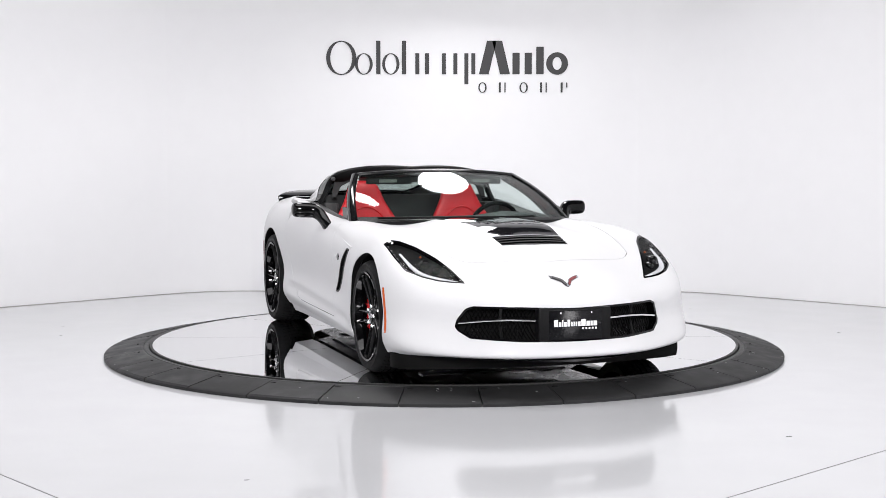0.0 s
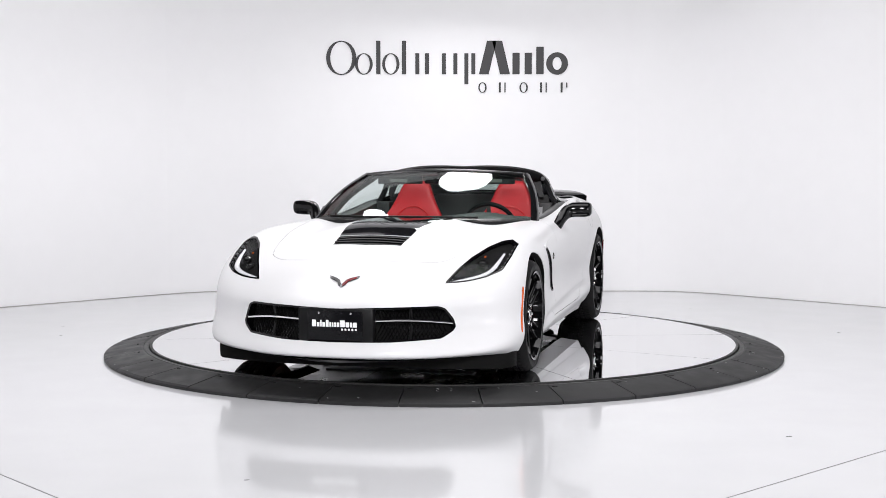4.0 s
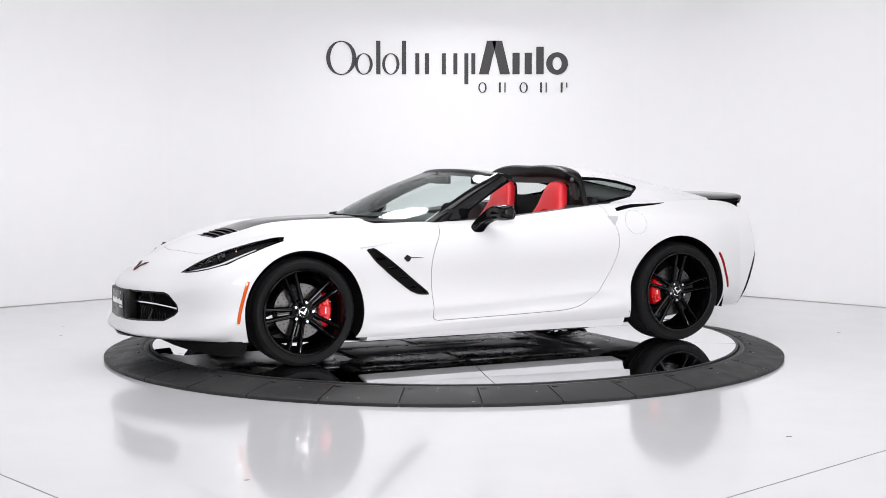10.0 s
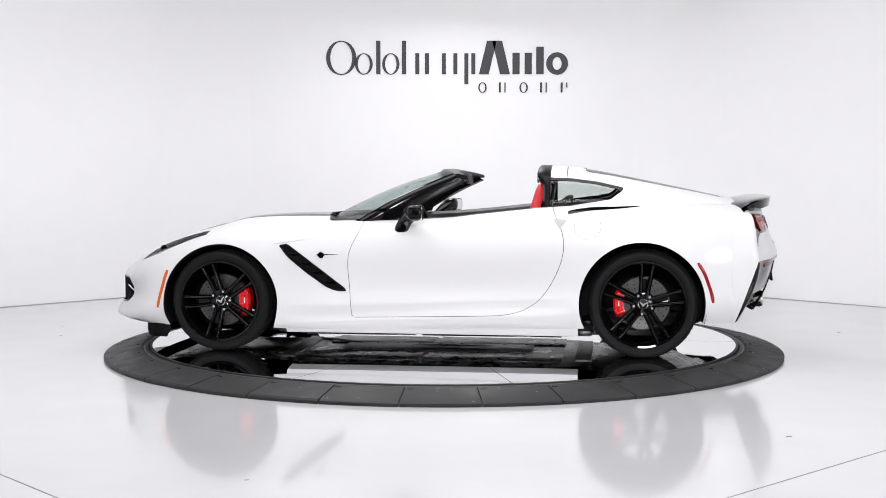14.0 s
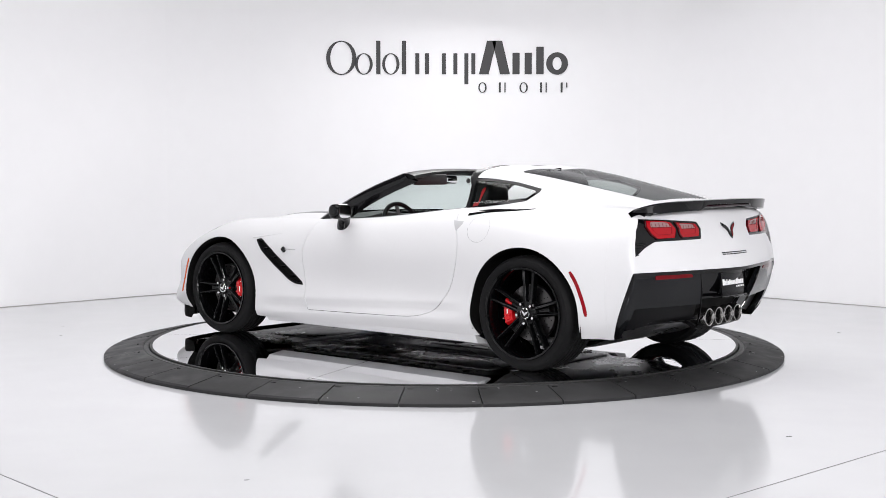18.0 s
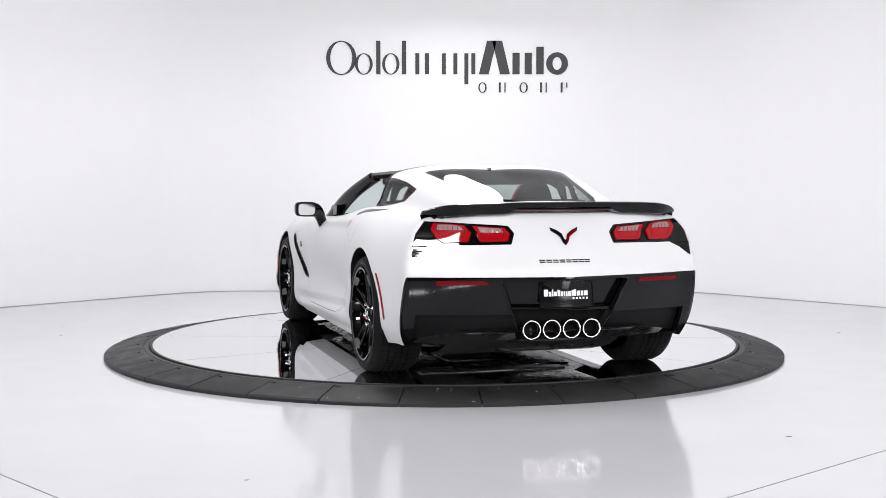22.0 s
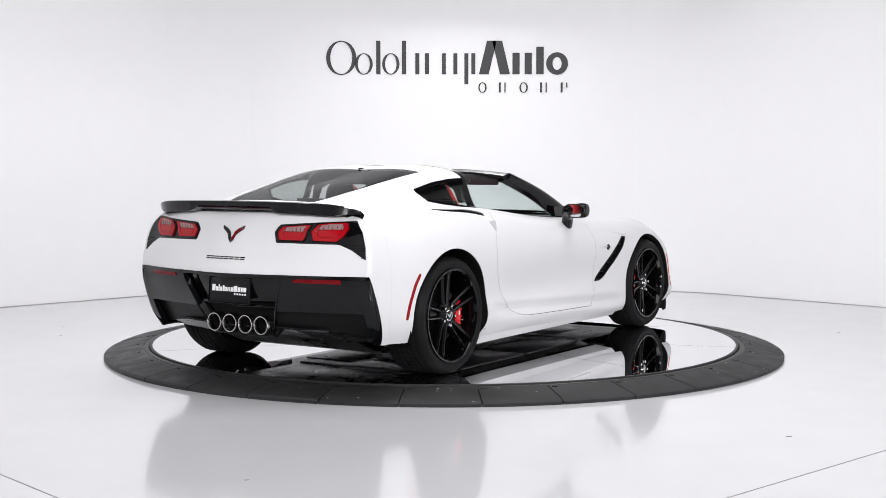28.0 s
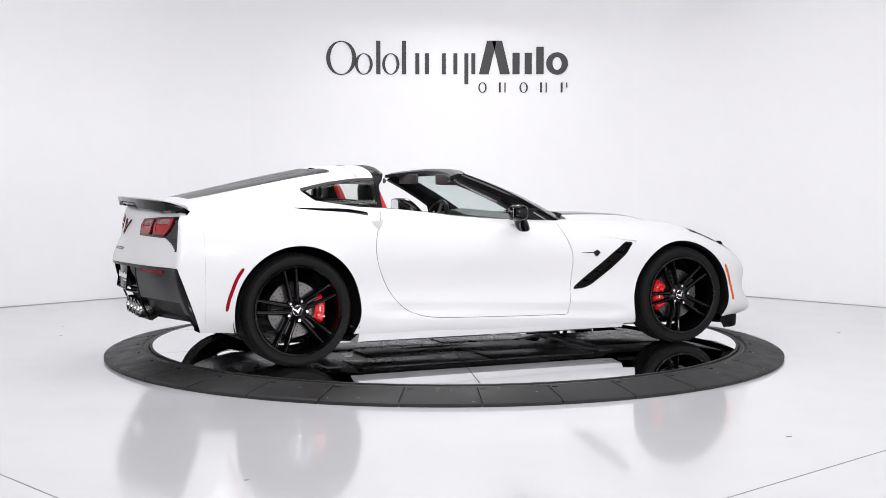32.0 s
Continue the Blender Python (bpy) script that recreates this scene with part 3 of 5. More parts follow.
N = outside
part_cuts = [arches, N(open_f), N(lamp_f), N(grille_f), N(vent_f), N(tlamp_f), N(fascia_f)]
panel("hood", BODY, [hood_f, N(open_f), N(hvent_f), lambda p: hood_f(p) + GAP], PAINT, whole=True, label="white hood with a raised centre")
panel("front_bumper", BODY, part_cuts + [N(hood_f, GAP), lambda p: front_line(p) + FINE], PAINT, whole=True, label="white nose panel")
panel("rear_bumper", BODY, part_cuts + [lambda p: rear_line(p) + FINE], PAINT, whole=True, label="white tail panel")
body_door = {}
for sd in (1, -1):
    panel("fender", BODY, part_cuts + [N(hood_f, GAP), N(door_f, GAP), N(front_line, FINE), beyond("x", 0.40), N(both_of(beyond("x", 0.496, -1), sill_line), 0)], PAINT, side=sd)
    body_door[sd] = panel("door", BODY, [door_f, N(open_f), lambda p: door_f(p) + GAP], PAINT, side=sd, label="white door with its window down")
    panel("quarter_panel", BODY, part_cuts + [N(door_f, GAP), N(rear_line, FINE), beyond("x", -0.60, -1)], PAINT, side=sd)
    panel("sill", BODY, part_cuts + [N(door_f, GAP), both_of(beyond("x", 0.496, -1), beyond("x", -0.60)), N(lambda p: 0.5 - p[:, 2] - 10 * np.maximum(0, p[:, 2] - 0.5), -0.0), beyond("z", 0.4, -1)], PAINT, side=sd, label="white rocker panel under the door")
# dark shell added behind gaps and openings; its black stands for their shade
panel("gap_shade_shell", BODY, [arches, N(open_f, 0.01), N(grille_f), N(lamp_f), N(vent_f), N(hvent_f), N(tlamp_f), N(fascia_f)], BLACK_MATT, offset=-0.009, depth=0.03, whole=True)

# wheel wells and floor
def underbody():
    edge = [(p[0], max(0.0, p[1] - 0.02), ((0.100 if p[0] < 1.83 else 0.160) if p[0] > -1.5 else 0.100 + 0.205 * min(1, (-1.5 - p[0]) / 0.5))) for p in GRID[::8, -1]]
    ring = [Vector(p) for p in edge]
    v, f = [], []
    for p in ring:
        v += [(p.x, 0.0, p.z - 0.01), (p.x, p.y * 0.55, p.z - 0.012), (p.x, p.y * (0.62 if abs(abs(p.x) - 1.35) < 0.42 else (0.80 if abs(p.x) < 0.95 else 0.90)), p.z)]
    for i in range(len(ring) - 1):
        for k in range(2):
            f.append((3 * i + k, 3 * i + k + 1, 3 * i + 4 + k, 3 * i + 3 + k))
    return both((v, f))


def sill_flange():
    """The white underside of the rockers, folded in and down from the sill's edge."""
    rings = []
    for i in range(25):
        x = 0.93 - 1.88 * i / 24
        k = np.argmin(np.abs(GRID[:, -1, 0] - x) + (GRID[:, -1, 1] < 0.6))
        y, z = GRID[k, -1, 1], GRID[k, -1, 2]
        rings.append([(x, y - 0.004, z + 0.004), (x, y - 0.006, z - 0.002), (x, y - 0.03, 0.122), (x, y - 0.16, 0.106), (x, y - 0.16, 0.116)])
    return loft(rings)


for sd in (1, -1):
    part("sill_flange", sill_flange() if sd > 0 else mirrored(sill_flange()), PAINT, car, "white folded underside of the rocker")
part("underbody", underbody(), UNDER, car, "dark underside", angle=60)


def underside():
    """What hangs under the floor: panels, tunnel plate, braces, pipes, silencer, arms and shafts."""
    for sd in (1, -1):
        for x0, x1 in ((0.12, 0.86), (-0.84, 0.08)):
            part("floor_panel", block(x0, x1, 0.22 if sd > 0 else -0.58, 0.58 if sd > 0 else -0.22, 0.080, 0.092, 0.003), UNDER, car)
        pipe = smooth_line([(0.95, 0.10, 0.16), (0.4, 0.085, 0.115), (-0.5, 0.085, 0.115), (-1.0, 0.12, 0.17), (-1.35, 0.22, 0.20), (-1.75, 0.26, 0.24), (-2.08, 0.13, 0.30)], 40)
        t = tube([Vector(p) for p in pipe], 0.033, 12)
        part("exhaust_pipe", t if sd > 0 else mirrored(t), ALLOY, car, "dull steel exhaust pipe")
        for x, reach in ((1.355, 0.74), (-1.355, 0.72)):
            for dx in (0.20, -0.16):
                arm = tube([Vector((x + dx, 0.36, 0.165)), Vector((x + dx * 0.6, 0.52, 0.155)), Vector((x + 0.02, reach, 0.165))], [0.022, 0.019, 0.026], 10, 0.7)
                part("suspension_arm", arm if sd > 0 else mirrored(arm), ALLOY, car, "cast alloy suspension arm")
            strut = tube([Vector((x + 0.03, 0.58, 0.17)), Vector((x + 0.03, 0.55, 0.46))], 0.030, 12)
            part("damper", strut if sd > 0 else mirrored(strut), BLACK_SATIN, car)
            bar = tube([Vector(p) for p in smooth_line([(x + 0.30, 0.0, 0.14), (x + 0.30, 0.42, 0.14), (x + 0.22, 0.56, 0.15), (x + 0.06, 0.64, 0.19)], 16)], 0.013, 8)
            part("anti_roll_bar", bar if sd > 0 else mirrored(bar), BLACK_SATIN, car)
        shaft = tube([(-1.355, 0.10, 0.30), (-1.355, 0.72, 0.325)], 0.020, 10)
        part("drive_shaft", shaft if sd > 0 else mirrored(shaft), ALLOY, car)
        brace = tube([(0.98, 0.42, 0.086), (0.62, 0.16, 0.080)], 0.014, 8)
        part("floor_brace", brace if sd > 0 else mirrored(brace), ALLOY, car)
    part("tunnel_plate", block(-0.62, 0.72, -0.185, 0.185, 0.074, 0.084, 0.002), ALLOY, car, "alloy closing plate under the tunnel")
    for x in np.linspace(0.66, -0.56, 9):
        for y in (-0.165, 0.165):
            part("plate_bolt", moved(lathe([(0.0, -0.006), (0.007, -0.006), (0.009, 0.0)], 6, "z"), Matrix.Translation((x, y, 0.0745))), STEEL, car)
    for x in (1.02, -0.98):
        part("cross_member", block(x - 0.055, x + 0.055, -0.48, 0.48, 0.078, 0.115, 0.01), ALLOY, car, "cast alloy cross member")
    part("silencer", block(-2.02, -1.78, -0.52, 0.52, 0.275, 0.38, 0.04), ALLOY, car, "dull steel silencer box")
    part("engine_pan", block(1.08, 1.62, -0.24, 0.24, 0.082, 0.14, 0.02), UNDER, car)
    part("gearbox", block(-1.62, -1.06, -0.17, 0.17, 0.125, 0.30, 0.03), ALLOY, car)


underside()
for sd in (1, -1):
    for x, z, r in ((1.352, 0.318, 0.388), (-1.347, 0.335, 0.401)):
        prof = [(r, 0.872 if x > 0 else 0.90), (r + 0.004, 0.60), (r * 0.98, 0.56), (0.05, 0.55)]
        low = 22 if x > 0 else 17
        w = lathe(prof, 40, "y", -low, 180 + low)
        w = moved(w, Matrix.Translation((x, 0, z)))
        part("wheel_well", w if sd > 0 else mirrored(w), BLACK_MATT, car)


# rear half of the greenhouse: roof band, glass hatch, quarter windows, sail panels
L3 = spline(np.arange(LAST + 1), NET[:, 3], np.linspace(0, LAST, 220))
def crest(x):
    o = np.argsort(L3[:, 0])
    s = o[(L3[o, 0] > -2.05) & (L3[o, 0] < 0.6)]
    return np.interp(x, L3[s, 0], L3[s, 1]), np.interp(x, L3[s, 0], L3[s, 2])


ROOF_X = [-0.70, -0.80, -0.97, -1.25, -1.50, -1.70, -1.88, -2.0]
CENTRE_Z = [1.201, 1.197, 1.179, 1.126, 1.080, 1.040, 1.001, 0.972]
EDGE_Y, EDGE_Z = [0.495, 0.49, 0.475, 0.43, 0.40, 0.37, 0.35, 0.34], [1.178, 1.174, 1.160, 1.116, 1.067, 1.028, 0.990, 0.962]
RAIL_Y, RAIL_Z = [0.592, 0.588, 0.574, 0.548, 0.525, 0.50, 0.48, 0.47], [1.138, 1.136, 1.122, 1.070, 1.023, 0.992, 0.966, 0.945]


def roof_grid(nx, nv):
    xs = np.linspace(-0.765, -1.97, nx)
    cz, ey, ez, ry, rz = (spline(-np.array(ROOF_X), np.array(c)[:, None], -xs)[:, 0] for c in (CENTRE_Z, EDGE_Y, EDGE_Z, RAIL_Y, RAIL_Z))
    cy_, cz_ = crest(xs)
    by, bz = cy_ - 0.012, cz_ + 0.001
    rows = []
    for i, x in enumerate(xs):
        mz = bz[i] + 0.10 * (rz[i] - bz[i])
        my = min(ry[i] + 0.57 * (rz[i] - mz), by[i] - 0.03)
        pts = [(-ey[i], ez[i]), (0, cz[i]), (ey[i], ez[i]), (ry[i], rz[i]), ((ry[i] + my) / 2 + 0.004, (rz[i] + mz) / 2 + 0.004), (my, mz), (by[i], bz[i])]
        t = np.r_[0, np.cumsum(np.linalg.norm(np.diff(np.array(pts), axis=0), axis=1))]
        q = spline(t, np.array(pts), np.linspace(t[1], t[-1], nv))
        rows.append(np.c_[np.full(nv, x), q])
    g = np.array(rows)
    g[:, 0, 1] = 0
    return g


ROOF = grid_mesh(roof_grid(110, 60))
HATCH = [(-0.985, -0.3), (-0.985, 0.42), (-1.01, 0.455), (-1.25, 0.418), (-1.5, 0.388), (-1.75, 0.355), (-1.87, 0.32), (-1.885, -0.3)]
QUARTER = [(-0.70, 1.128), (-0.90, 1.120), (-1.06, 1.100), (-1.235, 1.060), (-1.225, 1.040), (-1.150, 0.985), (-1.05, 0.968), (-0.70, 0.918)]
hatch_f = both_of(poly(HATCH, "xy"), beyond("z", 0.95))
quarter_f = both_of(poly(QUARTER, "xz"), beyond("y", 0.5))
panel("roof_band", ROOF, [N(hatch_f), N(quarter_f), N(lambda p: p[:, 0] + 0.868)], PAINT, whole=True, label="white roof band behind the seats")
hatch = panel("rear_hatch", ROOF, [N(hatch_f), N(quarter_f), lambda p: p[:, 0] + 0.872], PAINT, whole=True, label="white hatch frame and sail panels")
panel("hatch_glass", ROOF, [lambda p: hatch_f(p) + 0.002], TINTED, hatch, "dark tinted sloping rear window", offset=-0.003, depth=0.004, whole=True)
panel("hatch_seal", ROOF, [hatch_f, lambda p: -0.026 - hatch_f(p)], BLACK_GLOSS, hatch, "black border of the rear window", offset=-0.005, depth=0.006, whole=True)
for y in (0.34, 0.20, 0.02, -0.20, -0.34):
    z = float(np.interp(abs(y), [0.0, 0.475], [1.181, 1.162]))
    part("hinge_cap", moved(block(-0.022, 0.022, -0.010, 0.010, -0.006, 0.006, 0.004), Matrix.Translation((-0.965, y, z))), BLACK_GLOSS, hatch)
for sd in (1, -1):
    q = panel("quarter_window", ROOF, [lambda p: quarter_f(p) + 0.002], PRIVACY, None, "clear quarter window with dark trim behind", offset=-0.004, depth=0.004, side=sd)
    panel("window_trim", ROOF, [quarter_f, lambda p: -0.017 - quarter_f(p)], BLACK_GLOSS, q, "gloss black window trim", offset=-0.001, depth=0.006, side=sd)


# windscreen, its pillars and header, and the targa hoop
def screen_point(s, t):
    """s across from -1 to 1, t from the base (0) up to the header (1)."""
    base = np.array([0.775 - 0.315 * s * s, 0.748 * s, 0.852 - 0.006 * s * s])
    head = np.array([-0.035 - 0.105 * s * s, 0.572 * s, 1.176 - 0.030 * s * s])
    p = base + (head - base) * t
    p[2] += 0.030 * math.sin(math.pi * t) * (1 - 0.35 * s * s)
    p[1] *= 1 + 0.03 * math.sin(math.pi * t)
    return p


def screen_strip(s0, s1, t0, t1, ns, ntt, lift=0.0, thick=0.005):
    out = []
    for h in (lift, lift - thick):
        for i in range(ns + 1):
            for j in range(ntt + 1):
                p = screen_point(s0 + (s1 - s0) * i / ns, t0 + (t1 - t0) * j / ntt)
                out.append((p[0] + h * 0.55, p[1], p[2] + h * 0.83))
    m = (ns + 1) * (ntt + 1)
    f = []
    for i in range(ns):
        for j in range(ntt):
            a = i * (ntt + 1) + j
            q = (a, a + ntt + 1, a + ntt + 2, a + 1)
            f += [q, tuple(m + w for w in reversed(q))]
    border = [(i * (ntt + 1), (i + 1) * (ntt + 1)) for i in range(ns)] + [((i + 1) * (ntt + 1) + ntt, i * (ntt + 1) + ntt) for i in range(ns)]
    border += [(j + 1, j) for j in range(ntt)] + [(ns * (ntt + 1) + j, ns * (ntt + 1) + j + 1) for j in range(ntt)]
    f += [(a, b, b + m, a + m) for a, b in border]
    return out, f


screen = part("windscreen", screen_strip(-0.99, 0.99, 0.0, 0.965, 40, 14), GLASS, car, "clear raked windscreen")
part("screen_band", screen_strip(-0.985, 0.985, 0.90, 0.968, 36, 3, -0.006, 0.002), BLACK_MATT, screen, "black printed band at the top of the glass")
part("screen_base_band", screen_strip(-0.985, 0.985, 0.0, 0.035, 36, 2, -0.006, 0.002), BLACK_MATT, screen, "black printed band at the base of the glass")
PILLAR = mat("gloss_black_trim", (0.004, 0.004, 0.0045), 0.10, grain=0.1, scale=70, spec=0.3)
for sd in (1, -1):
    rings = []
    for i in range(15):
        t = -0.10 + 1.082 * i / 14
        p = screen_point(1.0, t)
        w = 0.050 - 0.012 * t
        rings.append([(p[0] + 0.012, p[1] - 0.020, p[2] + 0.009), (p[0] + 0.004, p[1] + 0.006, p[2] + 0.011), (p[0] - 0.018, p[1] + 0.024, p[2] + 0.001), (p[0] - w, p[1] + 0.026, p[2] - 0.022), (p[0] - 0.145 + 0.05 * t, p[1] - 0.016, p[2] - 0.046), (p[0] - 0.13 + 0.05 * t, p[1] - 0.045, p[2] - 0.040), (p[0] - 0.03, p[1] - 0.036, p[2] - 0.016)])
    a = loft(rings)
    pillar = part("windscreen_pillar", a if sd > 0 else mirrored(a), PILLAR, car, "black windscreen pillar", angle=50)
    tri = slab([(0.475, 0.846), (0.19, 0.862), (0.175, 0.925), (0.33, 0.925)], 0.735, 0.752, "xz")
    part("mirror_sail", tri if sd > 0 else mirrored(tri), BLACK_GLOSS, car, "black corner trim at the mirror")
rings = []
for i in range(25):
    s = -1.02 + 2.04 * i / 24
    p = screen_point(s, 0.985)
    rings.append([(p[0] + 0.045, p[1], p[2] - 0.012), (p[0] + 0.02, p[1], p[2] + 0.006), (p[0] - 0.03, p[1], p[2] + 0.008), (p[0] - 0.085, p[1], p[2] - 0.008), (p[0] - 0.09, p[1], p[2] - 0.026), (p[0] - 0.02, p[1], p[2] - 0.040)])
HEADER = mat("low_gloss_black_trim", (0.005, 0.005, 0.0055), 0.3, grain=0.15, scale=70, spec=0.08)
part("windscreen_header", loft(rings), HEADER, car, "black windscreen header rail", angle=50)
row = roof_grid(2, 60)[0][:, 1:]
row = row[row[:, 1] > 0.965]
HOOP = np.concatenate([[(row[-1, 0] + 0.085, row[-1, 1] - 0.15), (row[-1, 0] + 0.045, row[-1, 1] - 0.08)], row[::-2], [(0.0, row[0, 1])]])
HOOP = np.concatenate([HOOP, HOOP[-2::-1] * np.array([-1, 1])])
rings = []
for i, (y, z) in enumerate(HOOP):
    d = HOOP[min(i + 1, len(HOOP) - 1)] - HOOP[max(i - 1, 0)]
    nrm = np.array([d[1], -d[0]]) / np.linalg.norm(d)
    if nrm @ np.array([y, z - 0.7]) < 0:
        nrm = -nrm
    low = min(1.0, max(0.0, (1.16 - z) / 0.08))
    fx = -0.675 - 0.055 * low
    prof = [(fx, -0.05 + 0.02 * low), (fx, -0.012), (fx - 0.012, 0.0), (fx - 0.02, 0.001), (-0.756, 0.0), (-0.764, -0.006), (-0.764, -0.055 + 0.02 * low), (-0.758, -0.085 + 0.045 * low), (fx - 0.02, -0.080 + 0.042 * low)]
    rings.append([(a, y + nrm[0] * b, z + nrm[1] * b) for a, b in prof])
part("targa_hoop", loft(rings), BLACK_SATIN, car, "satin black targa hoop behind the seats", angle=40)
for sd in (1, -1):
    k = moved(lathe([(0.0, 0.012), (0.012, 0.012), (0.016, 0.006), (0.016, 0.0)], 16, "x"), Matrix.Translation((-0.690, sd * 0.600, 1.105)))
    part("latch_button", k, GREY_TRIM, car)


turntable_ring()


# ---- wheels ----
def spoke(r0, r1, a_mid, side, w0, w1, depth0, depth1):
    """One of two bars of a split spoke: a ridge with falling flanks, that leaves the hub close to its twin and spreads."""
    a = radians(a_mid)
    c, s = math.cos(a), math.sin(a)
    rings = []
    for i in range(13):
        k = i / 12
        r = r0 + (r1 - r0) * k
        off = side * (0.0185 + 0.0185 * k)
        w = w0 + (w1 - w0) * k + 0.004 * max(0.0, (k - 0.88) / 0.12)
        face = depth0 + (depth1 - depth0) * k ** 1.5
        ring = []
        for u, h in ((-1, -0.042), (-1.0, -0.018), (-0.62, -0.0075), (-0.12, -0.0004), (0.12, -0.0004), (0.62, -0.0075), (1.0, -0.018), (1, -0.042)):
            e = off + u * w
            ring.append((r * c - e * s, face + h, r * s + e * c))
        rings.append(ring)
    return loft(rings)


def spoke_web(r0, r1, a_mid, depth0, depth1):
    """The sunken web that joins two bars near the hub."""
    a = radians(a_mid)
    c, s = math.cos(a), math.sin(a)
    rings = []
    for i in range(5):
        k = i / 4
        r = r0 + (r1 - r0) * k
        w = 0.028 * (1 - 0.1 * k ** 2)
        face = depth0 + (depth1 - depth0) * k - 0.010 * k
        rings.append([(r * c - u * w * s, face + h, r * s + u * w * c) for u, h in ((-1, -0.02), (-1, -0.004), (-0.4, -0.010), (0.4, -0.010), (1, -0.004), (1, -0.02))])
    return loft(rings)


def wheel(front, turned):
    """A wheel with its outer face towards +y, built round its own hub."""
    r, w, rim = (0.327, 0.245, 0.256) if front else (0.3395, 0.285, 0.267)
    hub = new("front_wheel" if front else "rear_wheel")
    hub.parent = car
    tagged(hub, "gloss black split-spoke alloy wheel with a low black tyre")
    h = w / 2
    prof = [(rim - 0.012, h - 0.02), (rim - 0.004, h - 0.006), (rim + 0.010, h - 0.002), (rim + 0.024, h + 0.004), (r - 0.026, h + 0.003), (r - 0.012, h - 0.012), (r - 0.003, h - 0.032), (r, h - 0.06)]
    for g in (0.055, 0.02, -0.02, -0.055):
        prof += [(r, g + 0.006), (r - 0.006, g + 0.004), (r - 0.006, g - 0.004), (r, g - 0.006)]
    prof += [(r, -h + 0.06), (r - 0.003, -h + 0.032), (r - 0.03, -h), (rim, -h + 0.006), (rim - 0.012, -h + 0.02)]
    part("tyre", lathe(prof, 84), TYRE, hub, "low-profile black tyre", angle=30)
    treads = []
    for i in range(60):
        a = radians(6 * i)
        for sgn in (-1, 1):
            b = block(-0.0016, 0.0016, 0.0 if sgn > 0 else -h + 0.034, h - 0.034 if sgn > 0 else 0.0, r - 0.004, r + 0.0008)
            b = ([(p[0] + 0.25 * abs(p[1]), p[1] * 0.96, math.sqrt(p[2] ** 2 - (p[0] + 0.25 * abs(p[1])) ** 2)) for p in b[0]], b[1])
            treads.append(moved(b, Matrix.Rotation(a, 4, "Y")))
    part("tread", join(*treads), BLACK_MATT, hub)
    part("rim", lathe([(rim - 0.004, h - 0.005), (rim + 0.006, h - 0.001), (rim + 0.004, h + 0.006), (rim - 0.008, h + 0.003), (rim - 0.018, h - 0.02), (rim - 0.022, h - 0.07), (rim - 0.035, -h + 0.06), (rim - 0.01, -h + 0.01)], 72), WHEEL_BLACK, hub, "gloss black rim", angle=40)
    face0, face1 = h - 0.036, h - 0.010
    for i in range(5):
        a = 90 + 72 * i
        part("spoke_web", spoke_web(0.05, 0.155, a, face0 - 0.010, face0 - 0.002), WHEEL_BLACK, hub)
        for s in (-1, 1):
            part("spoke", spoke(0.040, rim - 0.008, a, s, 0.0155, 0.0122, face0, face1), WHEEL_BLACK, hub, angle=60)
    part("hub_disc", lathe([(0.0, face0 + 0.004), (0.030, face0 + 0.004), (0.036, face0 + 0.0), (0.070, face0 - 0.006), (0.079, face0 - 0.018), (0.079, face0 - 0.04)], 40), WHEEL_BLACK, hub)
    cap = part("centre_cap", lathe([(0.0, face0 + 0.010), (0.028, face0 + 0.010), (0.033, face0 + 0.007), (0.035, face0 + 0.002)], 32), BLACK_SATIN, hub, "centre cap with a small silver winged mark")
    for sgn in (-1, 1):
        flag = slab([(0.0, -0.016), (sgn * 0.021, 0.008), (sgn * 0.024, 0.017), (sgn * 0.008, 0.008), (0.0, 0.001)], face0 + 0.010, face0 + 0.0125, "xz")
        part("cap_mark", flag, CHROME, hub)
    part("cap_ring", lathe([(0.0275, face0 + 0.0105), (0.030, face0 + 0.012), (0.0325, face0 + 0.009)], 32), CHROME, hub)
    for i in range(5):
        a = radians(90 + 36 + 72 * i)
        nut = moved(lathe([(0.0, 0.020), (0.008, 0.020), (0.012, 0.012), (0.013, 0.0)], 6), Matrix.Translation((0.060 * math.cos(a), face0 - 0.006, 0.060 * math.sin(a))))
        part("wheel_nut", nut, CHROME, hub, angle=20)
    part("brake_disc", lathe([(0.07, h - 0.092), (0.166, h - 0.092), (0.169, h - 0.096), (0.169, h - 0.118), (0.07, h - 0.118)], 64), STEEL, hub, "drilled steel brake disc")
    drills = []
    bell = lathe([(0.0, h - 0.078), (0.07, h - 0.078), (0.078, h - 0.088), (0.078, h - 0.11)], 40)
    part("disc_bell", bell, BLACK_SATIN, hub)
    # four-piston caliper, behind the front axle and ahead of the rear one
    side = (180 if front else 0) + turned
    length = 34 if front else 28
    outer, inner = (0.190, 0.104) if front else (0.186, 0.112)
    cal = []
    for i in range(13):
        a = radians(side - length + 2 * length * i / 12)
        c, s = math.cos(a), math.sin(a)
        e = 1 - 0.18 * abs(i - 6) / 6 - (0.25 if i in (0, 12) else 0)
        fd = h - 0.056 - (0.012 if i in (0, 12) else 0)
        cal.append([(q * c, d, q * s) for q, d in ((inner + 0.01, fd - 0.004), (inner + 0.02, fd), (outer * 0.93, fd), (outer - 0.006 + 0.006 * e, fd - 0.012), (outer, fd - 0.085), (inner + 0.01, fd - 0.085))])
    caliper = part("brake_caliper", loft(cal), RED_CAL, hub, "red four-piston brake caliper", angle=35)
